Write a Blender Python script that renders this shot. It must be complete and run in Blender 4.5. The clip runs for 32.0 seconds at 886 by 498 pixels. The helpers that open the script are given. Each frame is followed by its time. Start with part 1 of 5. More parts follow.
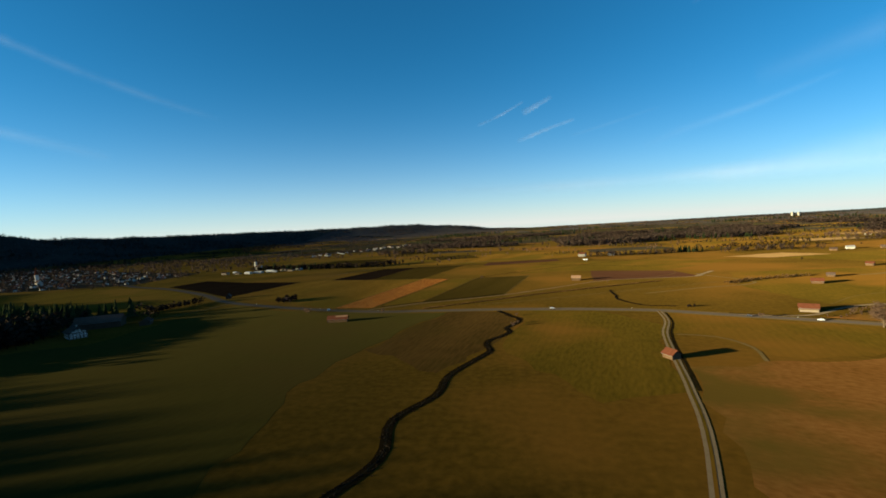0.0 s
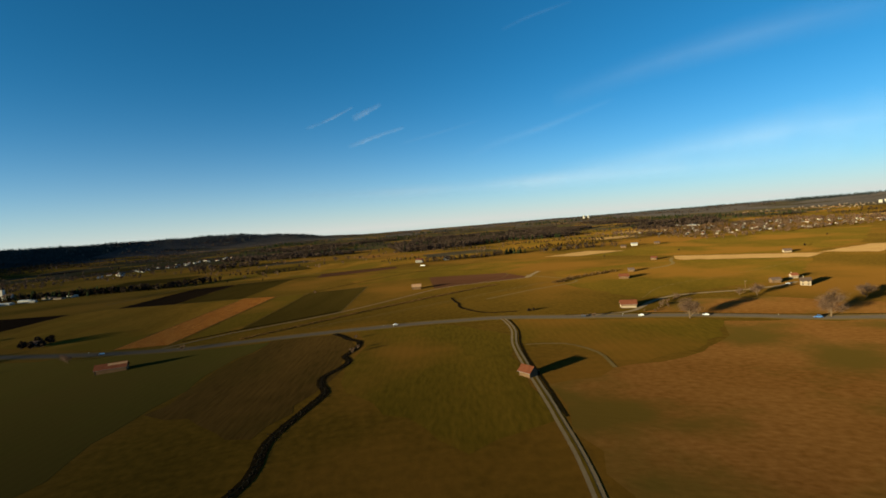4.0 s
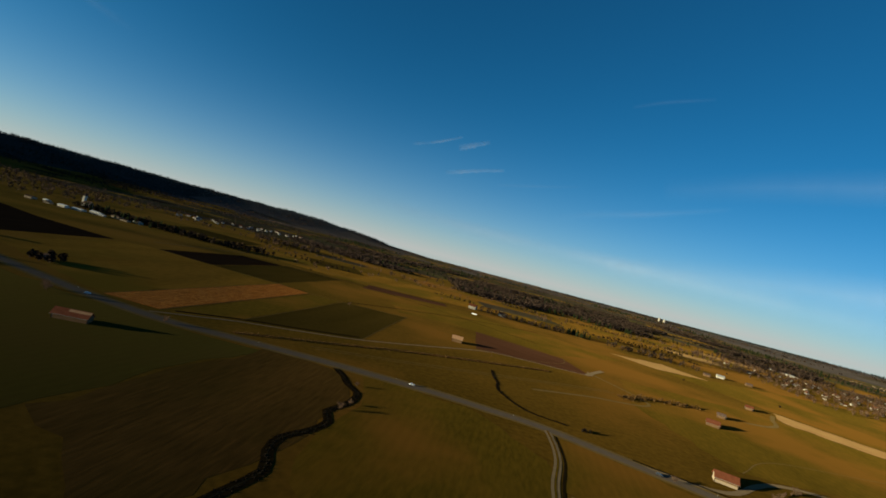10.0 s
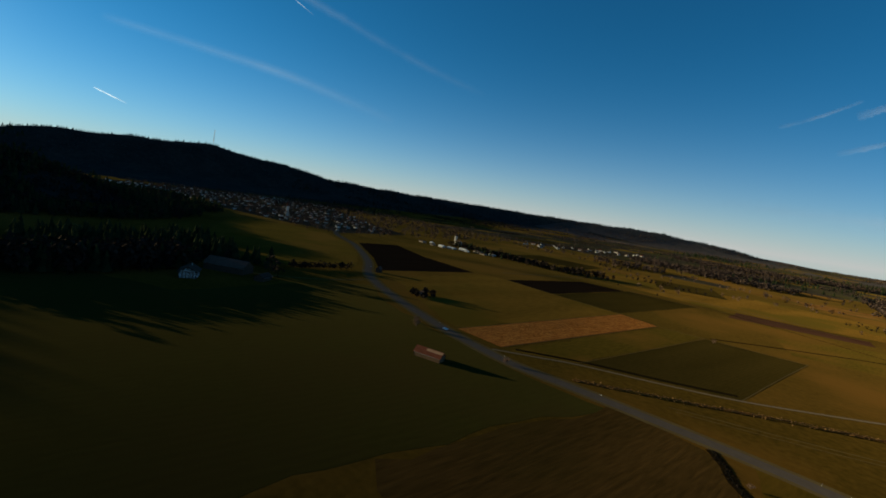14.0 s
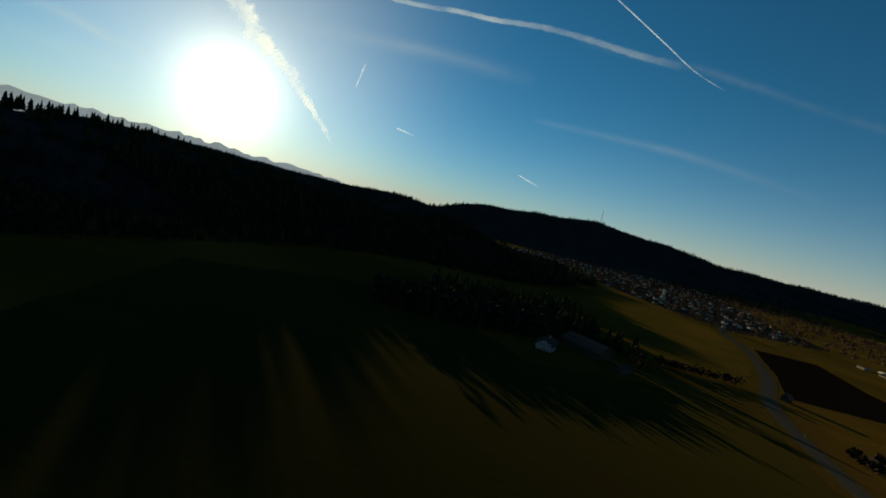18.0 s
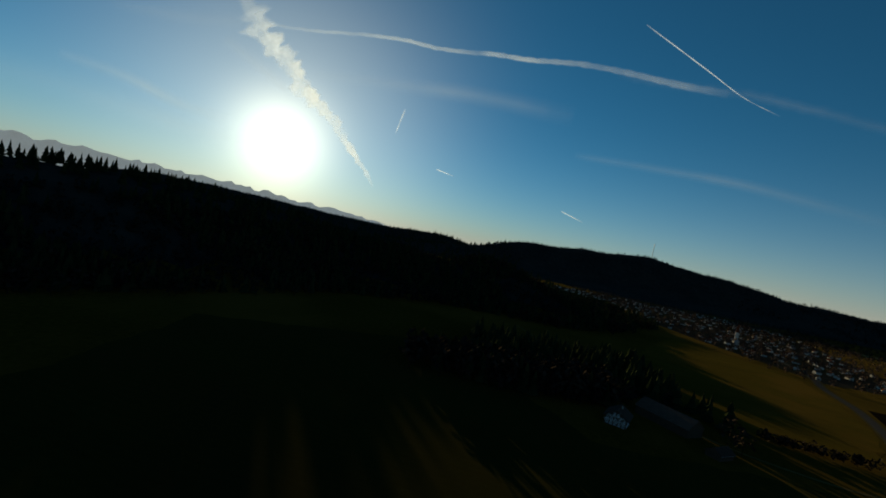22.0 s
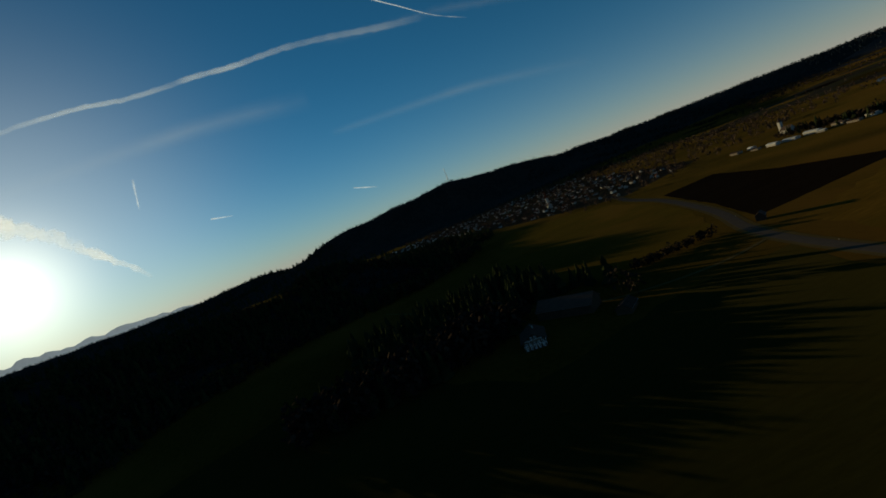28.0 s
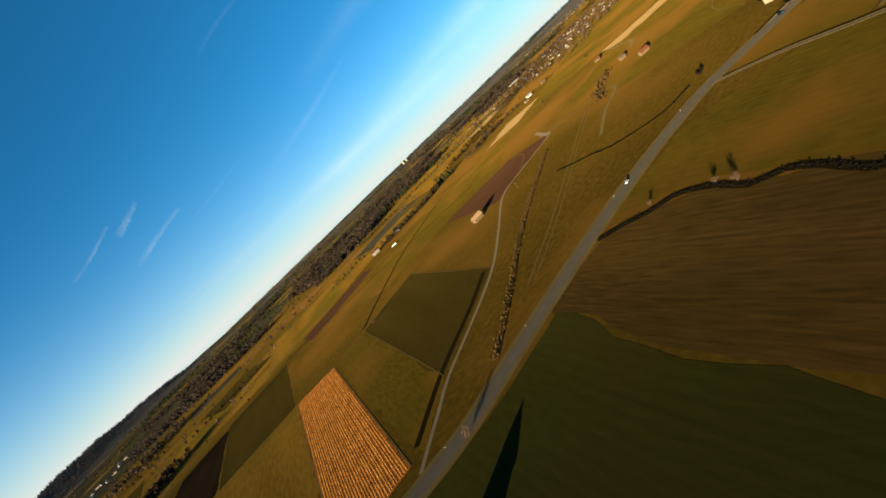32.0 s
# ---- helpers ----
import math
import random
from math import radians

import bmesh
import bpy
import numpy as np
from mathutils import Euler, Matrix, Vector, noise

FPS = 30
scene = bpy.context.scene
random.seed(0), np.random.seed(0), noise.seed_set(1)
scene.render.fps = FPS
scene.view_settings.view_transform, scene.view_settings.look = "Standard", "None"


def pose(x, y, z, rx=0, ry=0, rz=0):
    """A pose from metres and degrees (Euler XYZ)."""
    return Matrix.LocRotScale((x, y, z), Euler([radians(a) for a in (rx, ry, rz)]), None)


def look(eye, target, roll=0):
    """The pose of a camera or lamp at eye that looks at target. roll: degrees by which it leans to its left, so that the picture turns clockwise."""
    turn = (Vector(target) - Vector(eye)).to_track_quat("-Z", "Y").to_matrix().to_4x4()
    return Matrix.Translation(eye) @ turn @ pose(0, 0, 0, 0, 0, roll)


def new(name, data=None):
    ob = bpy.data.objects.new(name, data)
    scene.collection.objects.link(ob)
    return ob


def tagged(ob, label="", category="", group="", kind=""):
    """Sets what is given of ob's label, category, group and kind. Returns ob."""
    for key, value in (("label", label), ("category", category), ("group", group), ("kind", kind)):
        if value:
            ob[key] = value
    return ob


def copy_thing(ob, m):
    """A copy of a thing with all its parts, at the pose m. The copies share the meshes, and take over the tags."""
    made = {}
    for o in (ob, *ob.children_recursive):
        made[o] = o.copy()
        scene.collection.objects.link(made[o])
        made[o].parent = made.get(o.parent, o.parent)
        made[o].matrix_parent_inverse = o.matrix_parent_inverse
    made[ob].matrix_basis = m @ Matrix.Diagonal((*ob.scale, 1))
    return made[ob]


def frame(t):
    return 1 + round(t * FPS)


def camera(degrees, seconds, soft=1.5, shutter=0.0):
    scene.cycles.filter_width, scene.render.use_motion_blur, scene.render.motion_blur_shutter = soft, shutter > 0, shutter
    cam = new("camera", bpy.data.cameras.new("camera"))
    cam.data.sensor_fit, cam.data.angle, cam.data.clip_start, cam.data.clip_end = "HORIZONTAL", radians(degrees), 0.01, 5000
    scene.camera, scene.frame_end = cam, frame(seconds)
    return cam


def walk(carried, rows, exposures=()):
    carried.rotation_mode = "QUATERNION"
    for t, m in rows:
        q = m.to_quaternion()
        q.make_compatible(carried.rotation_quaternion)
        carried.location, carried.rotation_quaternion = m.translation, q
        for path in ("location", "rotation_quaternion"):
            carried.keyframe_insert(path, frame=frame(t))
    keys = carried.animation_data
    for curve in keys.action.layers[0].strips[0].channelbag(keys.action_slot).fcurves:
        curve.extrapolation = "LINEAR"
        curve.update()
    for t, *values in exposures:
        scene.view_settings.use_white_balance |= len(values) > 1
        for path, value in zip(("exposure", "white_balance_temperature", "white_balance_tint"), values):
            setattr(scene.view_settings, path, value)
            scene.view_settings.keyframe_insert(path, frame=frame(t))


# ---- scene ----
SKY_STRENGTH, SUN_STRENGTH, GLARE, HAZE = 0.067, 5.0, (11.0, 0.36, 0.8), 0.33
EXPOSURES = ((0, 1.48, 6050, -9), (3, 1.27, 6050, -9), (6, 1.17, 6050, -9), (9, 0.93, 6050, -9), (10, 0.78, 5900, -9), (12, 0.68, 5750, -9), (14, 0.86, 5900, -8), (16, 0.8, 6400, -7), (18, 0.5, 7000, -9), (22, 0.25, 7000, -9), (24, 0.1, 7000, -9), (27, -0.05, 6900, -9), (28, 0.1, 6800, -9), (29, 0.9, 6200, -7), (30, 1.3, 6050, -9), (32, 1.5, 6050, -9))
# ---- camera and its flight ----
cam = camera(88.8, 32.0, soft=1.7, shutter=0.0)
ROWS = [
    (0.0, pose(0.015, 0, 89.955, 87.24, 3.28, 7.29)),
    (0.5, pose(-0.495, 7.875, 89.535, 88.17, 4.06, 7.65)),
    (1.0, pose(-0.96, 15.645, 89.295, 89.15, 7.57, 5.70)),
    (1.5, pose(-1.26, 23.235, 89.265, 89.38, 8.93, 3.18)),
    (2.0, pose(-1.32, 30.525, 89.445, 89.33, 10.66, -0.46)),
    (2.5, pose(-1.05, 37.44, 89.805, 89.47, 11.94, -4.68)),
    (3.0, pose(-0.45, 44.055, 90.27, 89.11, 11.91, -7.98)),
    (3.5, pose(0.465, 50.445, 90.81, 87.80, 6.90, -12.55)),
    (5.5, pose(6.675, 76.89, 92.16, 85.83, 1.22, -12.33)),
    (6.0, pose(8.16, 83.97, 92.49, 86.09, 3.03, -12.24)),
    (6.5, pose(9.615, 91.095, 92.925, 86.07, 3.80, -13.63)),
    (7.0, pose(11.115, 98.265, 93.435, 86.61, 1.51, -16.17)),
    (7.5, pose(12.75, 105.495, 94.005, 87.35, -3.60, -14.86)),
    (8.0, pose(14.505, 112.755, 94.56, 87.53, -2.46, -12.96)),
    (8.5, pose(16.215, 120.105, 95.115, 87.64, -1.64, -11.09)),
    (9.0, pose(17.67, 127.545, 95.715, 87.48, -3.23, -10.48)),
    (9.5, pose(18.675, 135.075, 96.36, 87.59, -8.43, -8.58)),
    (10.0, pose(19.08, 142.65, 96.975, 90.82, -14.78, -4.66)),
    (10.5, pose(18.9, 150.315, 97.635, 89.41, -17.28, 0.82)),
    (11.0, pose(18.21, 158.115, 98.445, 86.79, -17.87, 9.01)),
    (11.5, pose(16.995, 165.975, 99.405, 84.65, -15.31, 16.34)),
    (12.0, pose(15.195, 173.745, 100.395, 83.73, -13.04, 23.44)),
    (12.5, pose(12.795, 181.275, 101.28, 83.18, -12.54, 28.08)),
    (13.0, pose(9.915, 188.58, 102.015, 82.87, -9.47, 32.75)),
    (13.5, pose(6.645, 195.675, 102.6, 83.01, -7.58, 35.68)),
    (15.5, pose(-13.38, 219.555, 100.35, 89.97, -18.94, 46.21)),
    (16.0, pose(-19.74, 224.04, 100.155, 88.78, -20.41, 54.50)),
    (16.5, pose(-26.43, 228.135, 100.14, 87.44, -18.75, 62.33)),
    (17.0, pose(-33.405, 231.78, 100.32, 86.03, -18.37, 70.86)),
    (17.5, pose(-40.65, 234.945, 100.725, 85.41, -16.94, 76.78)),
    (18.0, pose(-48.105, 237.585, 101.295, 84.90, -13.32, 83.51)),
    (18.5, pose(-55.65, 239.73, 102, 84.77, -0.06, 87.81)),
    (19.0, pose(-63.24, 241.41, 102.705, 85.66, 6.77, 86.18)),
    (19.5, pose(-70.785, 242.655, 103.365, 86.61, 7.28, 83.94)),
    (20.0, pose(-78.285, 243.45, 103.935, 87.37, 1.80, 81.15)),
    (20.5, pose(-85.755, 243.855, 104.415, 87.98, -0.80, 82.20)),
    (21.0, pose(-93.195, 243.885, 104.82, 88.65, -1.27, 82.67)),
    (21.5, pose(-100.59, 243.645, 105.18, 89.26, -10.39, 83.29)),
    (22.0, pose(-107.865, 243.255, 105.555, 88.66, -11.72, 88.86)),
    (22.5, pose(-114.915, 242.895, 105.9, 87.67, -11.77, 94.03)),
    (23.0, pose(-121.665, 242.655, 106.26, 87.14, -7.60, 98.87)),
    (23.5, pose(-128.1, 242.625, 106.62, 86.97, 8.01, 101.42)),
    (24.0, pose(-134.25, 242.805, 106.98, 85.97, 10.46, 98.06)),
    (24.5, pose(-140.1, 243.21, 107.37, 86.09, 6.62, 93.59)),
    (26.5, pose(-159.375, 248.07, 109.035, 89.26, 13.32, 85.45)),
    (27.0, pose(-163.11, 250.35, 108.975, 88.29, 16.19, 80.57)),
    (27.5, pose(-166.59, 252.96, 108.795, 87.14, 20.83, 74.55)),
    (28.0, pose(-169.83, 255.945, 108.51, 84.68, 21.64, 65.65)),
    (28.5, pose(-172.815, 259.425, 108.18, 83.23, 21.86, 58.13)),
    (29.0, pose(-175.59, 263.4, 107.88, 81.29, 27.99, 49.07)),
    (29.5, pose(-178.14, 267.975, 107.715, 79.38, 30.58, 36.57)),
    (29.6, pose(-178.605, 269.01, 107.715, 79.35, 32.00, 34.42)),
    (30.0, pose(-180.24, 273.495, 107.805, 78.86, 35.47, 24.06)),
    (30.5, pose(-181.89, 279.66, 108.045, 78.41, 39.07, 10.30)),
    (31.0, pose(-183.225, 286.2, 108.285, 76.29, 40.67, -6.49)),
    (31.3, pose(-183.84, 290.325, 108.375, 75.37, 41.16, -16.68)),
    (31.5, pose(-184.17, 293.16, 108.39, 74.69, 42.87, -24.00)),
    (32.0, pose(-184.875, 300.39, 108.3, 73.36, 42.46, -42.30)),
]
walk(cam, ROWS, exposures=EXPOSURES)
# ---- world, sun ----
SUN_AZ, SUN_EL = radians(-110.3), radians(7.35)
SUN_DIR = Vector((math.sin(SUN_AZ) * math.cos(SUN_EL), math.cos(SUN_AZ) * math.cos(SUN_EL), math.sin(SUN_EL)))
world = bpy.data.worlds.new("sky")
scene.world = world
world.use_nodes = True
wn, wl = world.node_tree.nodes, world.node_tree.links
wn.clear()
sky = wn.new("ShaderNodeTexSky")
sky.sky_type, sky.sun_disc = "NISHITA", False
sky.sun_elevation, sky.sun_rotation = SUN_EL, SUN_AZ
sky.altitude, sky.air_density, sky.dust_density, sky.ozone_density = 1500, 0.8, 0.0, 4.0
sky_bg = wn.new("ShaderNodeBackground")
sky_bg.inputs["Strength"].default_value = SKY_STRENGTH
sky_hue = wn.new("ShaderNodeVectorMath")
sky_hue.operation = "MULTIPLY"
sky_hue.inputs[1].default_value = (0.60, 1.08, 1.05)
wl.new(sky.outputs["Color"], sky_hue.inputs[0])
wl.new(sky_hue.outputs[0], sky_bg.inputs["Color"])
# the glare of the sun itself, a round glow about the sun's own direction
wco = wn.new("ShaderNodeTexCoord")
wdot = wn.new("ShaderNodeVectorMath")
wdot.operation = "DOT_PRODUCT"
wl.new(wco.outputs["Generated"], wdot.inputs[0])
wdot.inputs[1].default_value = SUN_DIR
wmax = wn.new("ShaderNodeMath")
wmax.operation = "MAXIMUM"
wmax.inputs[1].default_value = 0.0
wl.new(wdot.outputs["Value"], wmax.inputs[0])


def glow(power, strength):
    p, m = wn.new("ShaderNodeMath"), wn.new("ShaderNodeMath")
    p.operation, m.operation = "POWER", "MULTIPLY"
    p.inputs[1].default_value, m.inputs[1].default_value = power, strength
    wl.new(wmax.outputs[0], p.inputs[0])
    wl.new(p.outputs[0], m.inputs[0])
    return m


ga, gb, gc = glow(4000, GLARE[0]), glow(26, GLARE[1]), glow(260, GLARE[2])
gsum = wn.new("ShaderNodeMath")
wl.new(ga.outputs[0], gsum.inputs[0])
wl.new(gb.outputs[0], gsum.inputs[1])
gsum2 = wn.new("ShaderNodeMath")
wl.new(gsum.outputs[0], gsum2.inputs[0])
wl.new(gc.outputs[0], gsum2.inputs[1])
glow_bg = wn.new("ShaderNodeBackground")
glow_bg.inputs["Color"].default_value = (1.0, 0.865, 0.71, 1)
wl.new(gsum2.outputs[0], glow_bg.inputs["Strength"])
# pale haze lying round the whole horizon
wsep = wn.new("ShaderNodeSeparateXYZ")
wl.new(wco.outputs["Generated"], wsep.inputs[0])
hz = []
for op, v in (("ABSOLUTE", 0), ("SUBTRACT", 0), ("POWER", 13.0), ("MULTIPLY", 0.9)):
    n = wn.new("ShaderNodeMath")
    n.operation = op
    src = hz[-1].outputs[0] if hz else wsep.outputs["Z"]
    if op == "SUBTRACT":
        n.inputs[0].default_value = 1.0
        wl.new(src, n.inputs[1])
    else:
        wl.new(src, n.inputs[0])
        n.inputs[1].default_value = v
    hz.append(n)
haze_bg = wn.new("ShaderNodeBackground")
haze_bg.inputs["Color"].default_value = (1.05, 0.88, 0.86, 1)
haze_bg.inputs["Strength"].default_value = HAZE
whadd = wn.new("ShaderNodeMixShader")
wl.new(hz[-1].outputs[0], whadd.inputs["Fac"])
wadd = wn.new("ShaderNodeAddShader")
wl.new(sky_bg.outputs[0], whadd.inputs[1])
wl.new(haze_bg.outputs[0], whadd.inputs[2])
wl.new(whadd.outputs[0], wadd.inputs[0])
wl.new(glow_bg.outputs[0], wadd.inputs[1])
wout = wn.new("ShaderNodeOutputWorld")
wl.new(wadd.outputs[0], wout.inputs["Surface"])

sun_data = bpy.data.lights.new("sun", "SUN")
sun_data.energy, sun_data.angle, sun_data.color = SUN_STRENGTH, radians(0.6), (1.0, 0.76, 0.45)
sun = new("sun", sun_data)
sun.matrix_world = look(SUN_DIR * 3000, (0, 0, 0))

# ---- materials ----


def surface(name, a, b, scale=0.2, fine=3.0, rough=0.9, bump=0.3, spread=0.25, dist=0.3, metal=0.0, stain=None, stain_scale=0.02, by_object=0.0, stretch=None, furrow=None, sheen=0.0):
    """A matt surface of two colours mixed by coarse and fine noise, with stains of a third and relief.
    furrow: the angle, the spacing in metres and the depth of tone of drilled, mown or ploughed lines."""
    m = bpy.data.materials.new(name)
    m.use_nodes = True
    nt, links = m.node_tree.nodes, m.node_tree.links
    bsdf = nt["Principled BSDF"]
    bsdf.inputs["Roughness"].default_value, bsdf.inputs["Metallic"].default_value = rough, metal
    bsdf.inputs["Specular IOR Level"].default_value = 0.0 if rough > 0.8 else 0.3
    bsdf.inputs["Diffuse Roughness"].default_value = 1.0 if rough > 0.8 else 0.0
    geo = nt.new("ShaderNodeNewGeometry")
    vec = geo.outputs["Position"]
    if stretch:
        mp = nt.new("ShaderNodeMapping")
        mp.inputs["Rotation"].default_value = (0, 0, radians(stretch[0]))
        mp.vector_type = "TEXTURE"
        mp.inputs["Scale"].default_value = (1 / stretch[1], 1 / stretch[2], 1)
        links.new(vec, mp.inputs["Vector"])
        vec = mp.outputs["Vector"]
    coarse, small = nt.new("ShaderNodeTexNoise"), nt.new("ShaderNodeTexNoise")
    for tex, s, d in ((coarse, scale, 5), (small, fine, 4)):
        tex.inputs["Scale"].default_value, tex.inputs["Detail"].default_value = s, d
        links.new(vec, tex.inputs["Vector"])
    ramp = nt.new("ShaderNodeValToRGB")
    ramp.color_ramp.elements[0].position, ramp.color_ramp.elements[1].position = 0.5 - spread, 0.5 + spread
    ramp.color_ramp.elements[0].color, ramp.color_ramp.elements[1].color = (*a, 1), (*b, 1)
    both = nt.new("ShaderNodeMix")
    both.inputs["Factor"].default_value = dist
    links.new(coarse.outputs["Fac"], both.inputs["A"])
    links.new(small.outputs["Fac"], both.inputs["B"])
    links.new(both.outputs["Result"], ramp.inputs["Fac"])
    col = ramp.outputs["Color"]
    if stain:
        big = nt.new("ShaderNodeTexNoise")
        big.inputs["Scale"].default_value, big.inputs["Detail"].default_value = stain_scale, 6
        links.new(geo.outputs["Position"], big.inputs["Vector"])
        r2 = nt.new("ShaderNodeValToRGB")
        r2.color_ramp.elements[0].position, r2.color_ramp.elements[1].position = 0.47, 0.62
        links.new(big.outputs["Fac"], r2.inputs["Fac"])
        mix = nt.new("ShaderNodeMix")
        mix.data_type = "RGBA"
        links.new(r2.outputs["Color"], mix.inputs["Factor"])
        links.new(col, mix.inputs["A"])
        mix.inputs["B"].default_value = (*stain, 1)
        col = mix.outputs["Result"]
    if furrow:
        turn, wave, tone, dim = nt.new("ShaderNodeMapping"), nt.new("ShaderNodeTexWave"), nt.new("ShaderNodeMapRange"), nt.new("ShaderNodeVectorMath")
        turn.inputs["Rotation"].default_value = (0, 0, radians(-furrow[0]))
        wave.bands_direction = "Y"
        wave.inputs["Scale"].default_value, wave.inputs["Distortion"].default_value = 0.314 / furrow[1], 1.6
        wave.inputs["Detail"].default_value, wave.inputs["Detail Scale"].default_value = 3.0, 0.35
        links.new(geo.outputs["Position"], turn.inputs["Vector"])
        links.new(turn.outputs["Vector"], wave.inputs["Vector"])
        tone.inputs["To Min"].default_value, tone.inputs["To Max"].default_value = 1 - furrow[2], 1 + furrow[2]
        links.new(wave.outputs["Fac"], tone.inputs["Value"])
        dim.operation = "SCALE"
        links.new(col, dim.inputs[0])
        links.new(tone.outputs["Result"], dim.inputs["Scale"])
        col = dim.outputs["Vector"]
    if sheen:
        bsdf.inputs["Sheen Weight"].default_value, bsdf.inputs["Sheen Roughness"].default_value = sheen, 0.45
        bsdf.inputs["Sheen Tint"].default_value = (0.95, 0.72, 0.22, 1)
    if by_object:
        info, hsv, mr = nt.new("ShaderNodeObjectInfo"), nt.new("ShaderNodeHueSaturation"), nt.new("ShaderNodeMapRange")
        mr.inputs["To Min"].default_value, mr.inputs["To Max"].default_value = 1 - by_object, 1 + by_object
        links.new(info.outputs["Random"], mr.inputs["Value"])
        links.new(mr.outputs["Result"], hsv.inputs["Value"])
        links.new(col, hsv.inputs["Color"])
        col = hsv.outputs["Color"]
    links.new(col, bsdf.inputs["Base Color"])
    if bump:
        bm_ = nt.new("ShaderNodeBump")
        bm_.inputs["Strength"].default_value, bm_.inputs["Distance"].default_value = bump, 0.08 / max(fine, 0.2)
        links.new(small.outputs["Fac"], bm_.inputs["Height"])
        links.new(bm_.outputs["Normal"], bsdf.inputs["Normal"])
    return m


def island_surface(name, a, b, rough=0.95, translucent=0.0):
    """Foliage and twigs: the colour varies from piece to piece."""
    m = bpy.data.materials.new(name)
    m.use_nodes = True
    nt, links = m.node_tree.nodes, m.node_tree.links
    bsdf = nt["Principled BSDF"]
    bsdf.inputs["Roughness"].default_value = rough
    bsdf.inputs["Specular IOR Level"].default_value = 0.0
    geo, ramp = nt.new("ShaderNodeNewGeometry"), nt.new("ShaderNodeValToRGB")
    ramp.color_ramp.elements[0].color, ramp.color_ramp.elements[1].color = (*a, 1), (*b, 1)
    links.new(geo.outputs["Random Per Island"], ramp.inputs["Fac"])
    links.new(ramp.outputs["Color"], bsdf.inputs["Base Color"])
    return m


GRASS = surface("meadow_grass", (0.0392, 0.0225, 0.0030), (0.0753, 0.0402, 0.0059), 0.008, 0.2333, bump=0.25, dist=0.55, spread=0.12, stain=(0.0947, 0.0436, 0.0075), stain_scale=0.004, furrow=(-14, 9.0, 0.025), sheen=0.010)
LAWN = surface("fresh_grass", (0.0406, 0.0269, 0.0027), (0.0742, 0.0438, 0.0050), 0.0133, 0.2667, bump=0.2, dist=0.55, spread=0.13, stain=(0.0958, 0.0450, 0.0071), stain_scale=0.0075, stretch=(-14, 1.7, 0.4), furrow=(76, 6.0, 0.03), sheen=0.012)
# darker copy of LAWN, with the hill's shade put into the colour
SHADED_LAWN = surface("shaded_grass", (0.0144, 0.0140, 0.0025), (0.0270, 0.0242, 0.0045), 0.0133, 0.2667, bump=0.2, dist=0.55, spread=0.24, stain=(0.0234, 0.0179, 0.0041), stain_scale=0.0093, stretch=(-14, 1.7, 0.4), furrow=(76, 6.0, 0.05), sheen=0.02)
BROWN_MEADOW = surface("brown_uncut_meadow", (0.0309, 0.0169, 0.0045), (0.0598, 0.0307, 0.0080), 0.0133, 0.2667, bump=0.3, dist=0.55, spread=0.12, stain=(0.0326, 0.0208, 0.0042), stain_scale=0.0067, stretch=(-12, 2.0, 0.25), furrow=(78, 4.2, 0.05), sheen=0.008)
OLIVE = surface("dry_meadow", (0.0778, 0.0400, 0.0054), (0.1348, 0.0671, 0.0096), 0.0133, 0.2667, bump=0.25, dist=0.55, spread=0.12, stain=(0.0664, 0.0425, 0.0054), stain_scale=0.0067, stretch=(-13, 2.0, 0.25), furrow=(77, 4.2, 0.02), sheen=0.008)
DARKGREEN = surface("winter_crop", (0.0265, 0.0182, 0.0038), (0.0450, 0.0295, 0.0066), 0.02, 0.4, bump=0.25, dist=0.45, spread=0.2, stretch=(-14, 2.0, 0.3), furrow=(76, 3.0, 0.05))
SOIL = surface("ploughed_soil", (0.0090, 0.0055, 0.0033), (0.0171, 0.0105, 0.0060), 0.0333, 0.5333, bump=0.4, dist=0.4, spread=0.2, stretch=(-12, 2.5, 0.25), furrow=(76, 2.6, 0.08))
REDSOIL = surface("red_ploughed_soil", (0.0403, 0.0179, 0.0096), (0.0634, 0.0294, 0.0160), 0.0333, 0.5333, bump=0.4, dist=0.4, spread=0.2, stretch=(60, 2.5, 0.25), furrow=(150, 2.8, 0.08))
STUBBLE = surface("maize_stubble", (0.2473, 0.0835, 0.0125), (0.5495, 0.2130, 0.0419), 0.1667, 0.8667, bump=0.1, dist=0.6, spread=0.10, stretch=(-13, 1.6, 0.35))
STUBBLE_SOIL = surface("earth_between_stubble", (0.1217, 0.0352, 0.0063), (0.3009, 0.0946, 0.0182), 0.1333, 0.8667, bump=0.1, dist=0.6, spread=0.12, stretch=(-13, 1.6, 0.35))
STRAW = surface("straw_field", (0.1658, 0.0974, 0.0357), (0.2295, 0.1417, 0.0595), 0.0333, 0.5333, bump=0.6, dist=0.4, spread=0.2, furrow=(-44, 3.2, 0.05))
HEATH = surface("brown_wet_meadow", (0.0869, 0.0357, 0.0079), (0.1437, 0.0652, 0.0174), 0.02, 0.3333, bump=0.4, dist=0.6, spread=0.15, stain=(0.0669, 0.0412, 0.0079), stain_scale=0.0133, stretch=(60, 1.2, 0.7), furrow=(150, 5.0, 0.012), sheen=0.006)
ASPHALT = surface("asphalt", (0.0620, 0.0480, 0.0370), (0.0920, 0.0715, 0.0550), 0.2, 2.6667, bump=0.15, dist=0.5)
GRAVEL = surface("gravel_track", (0.0972, 0.0708, 0.0421), (0.1555, 0.1140, 0.0701), 0.2667, 2.6667, bump=0.3, dist=0.5)
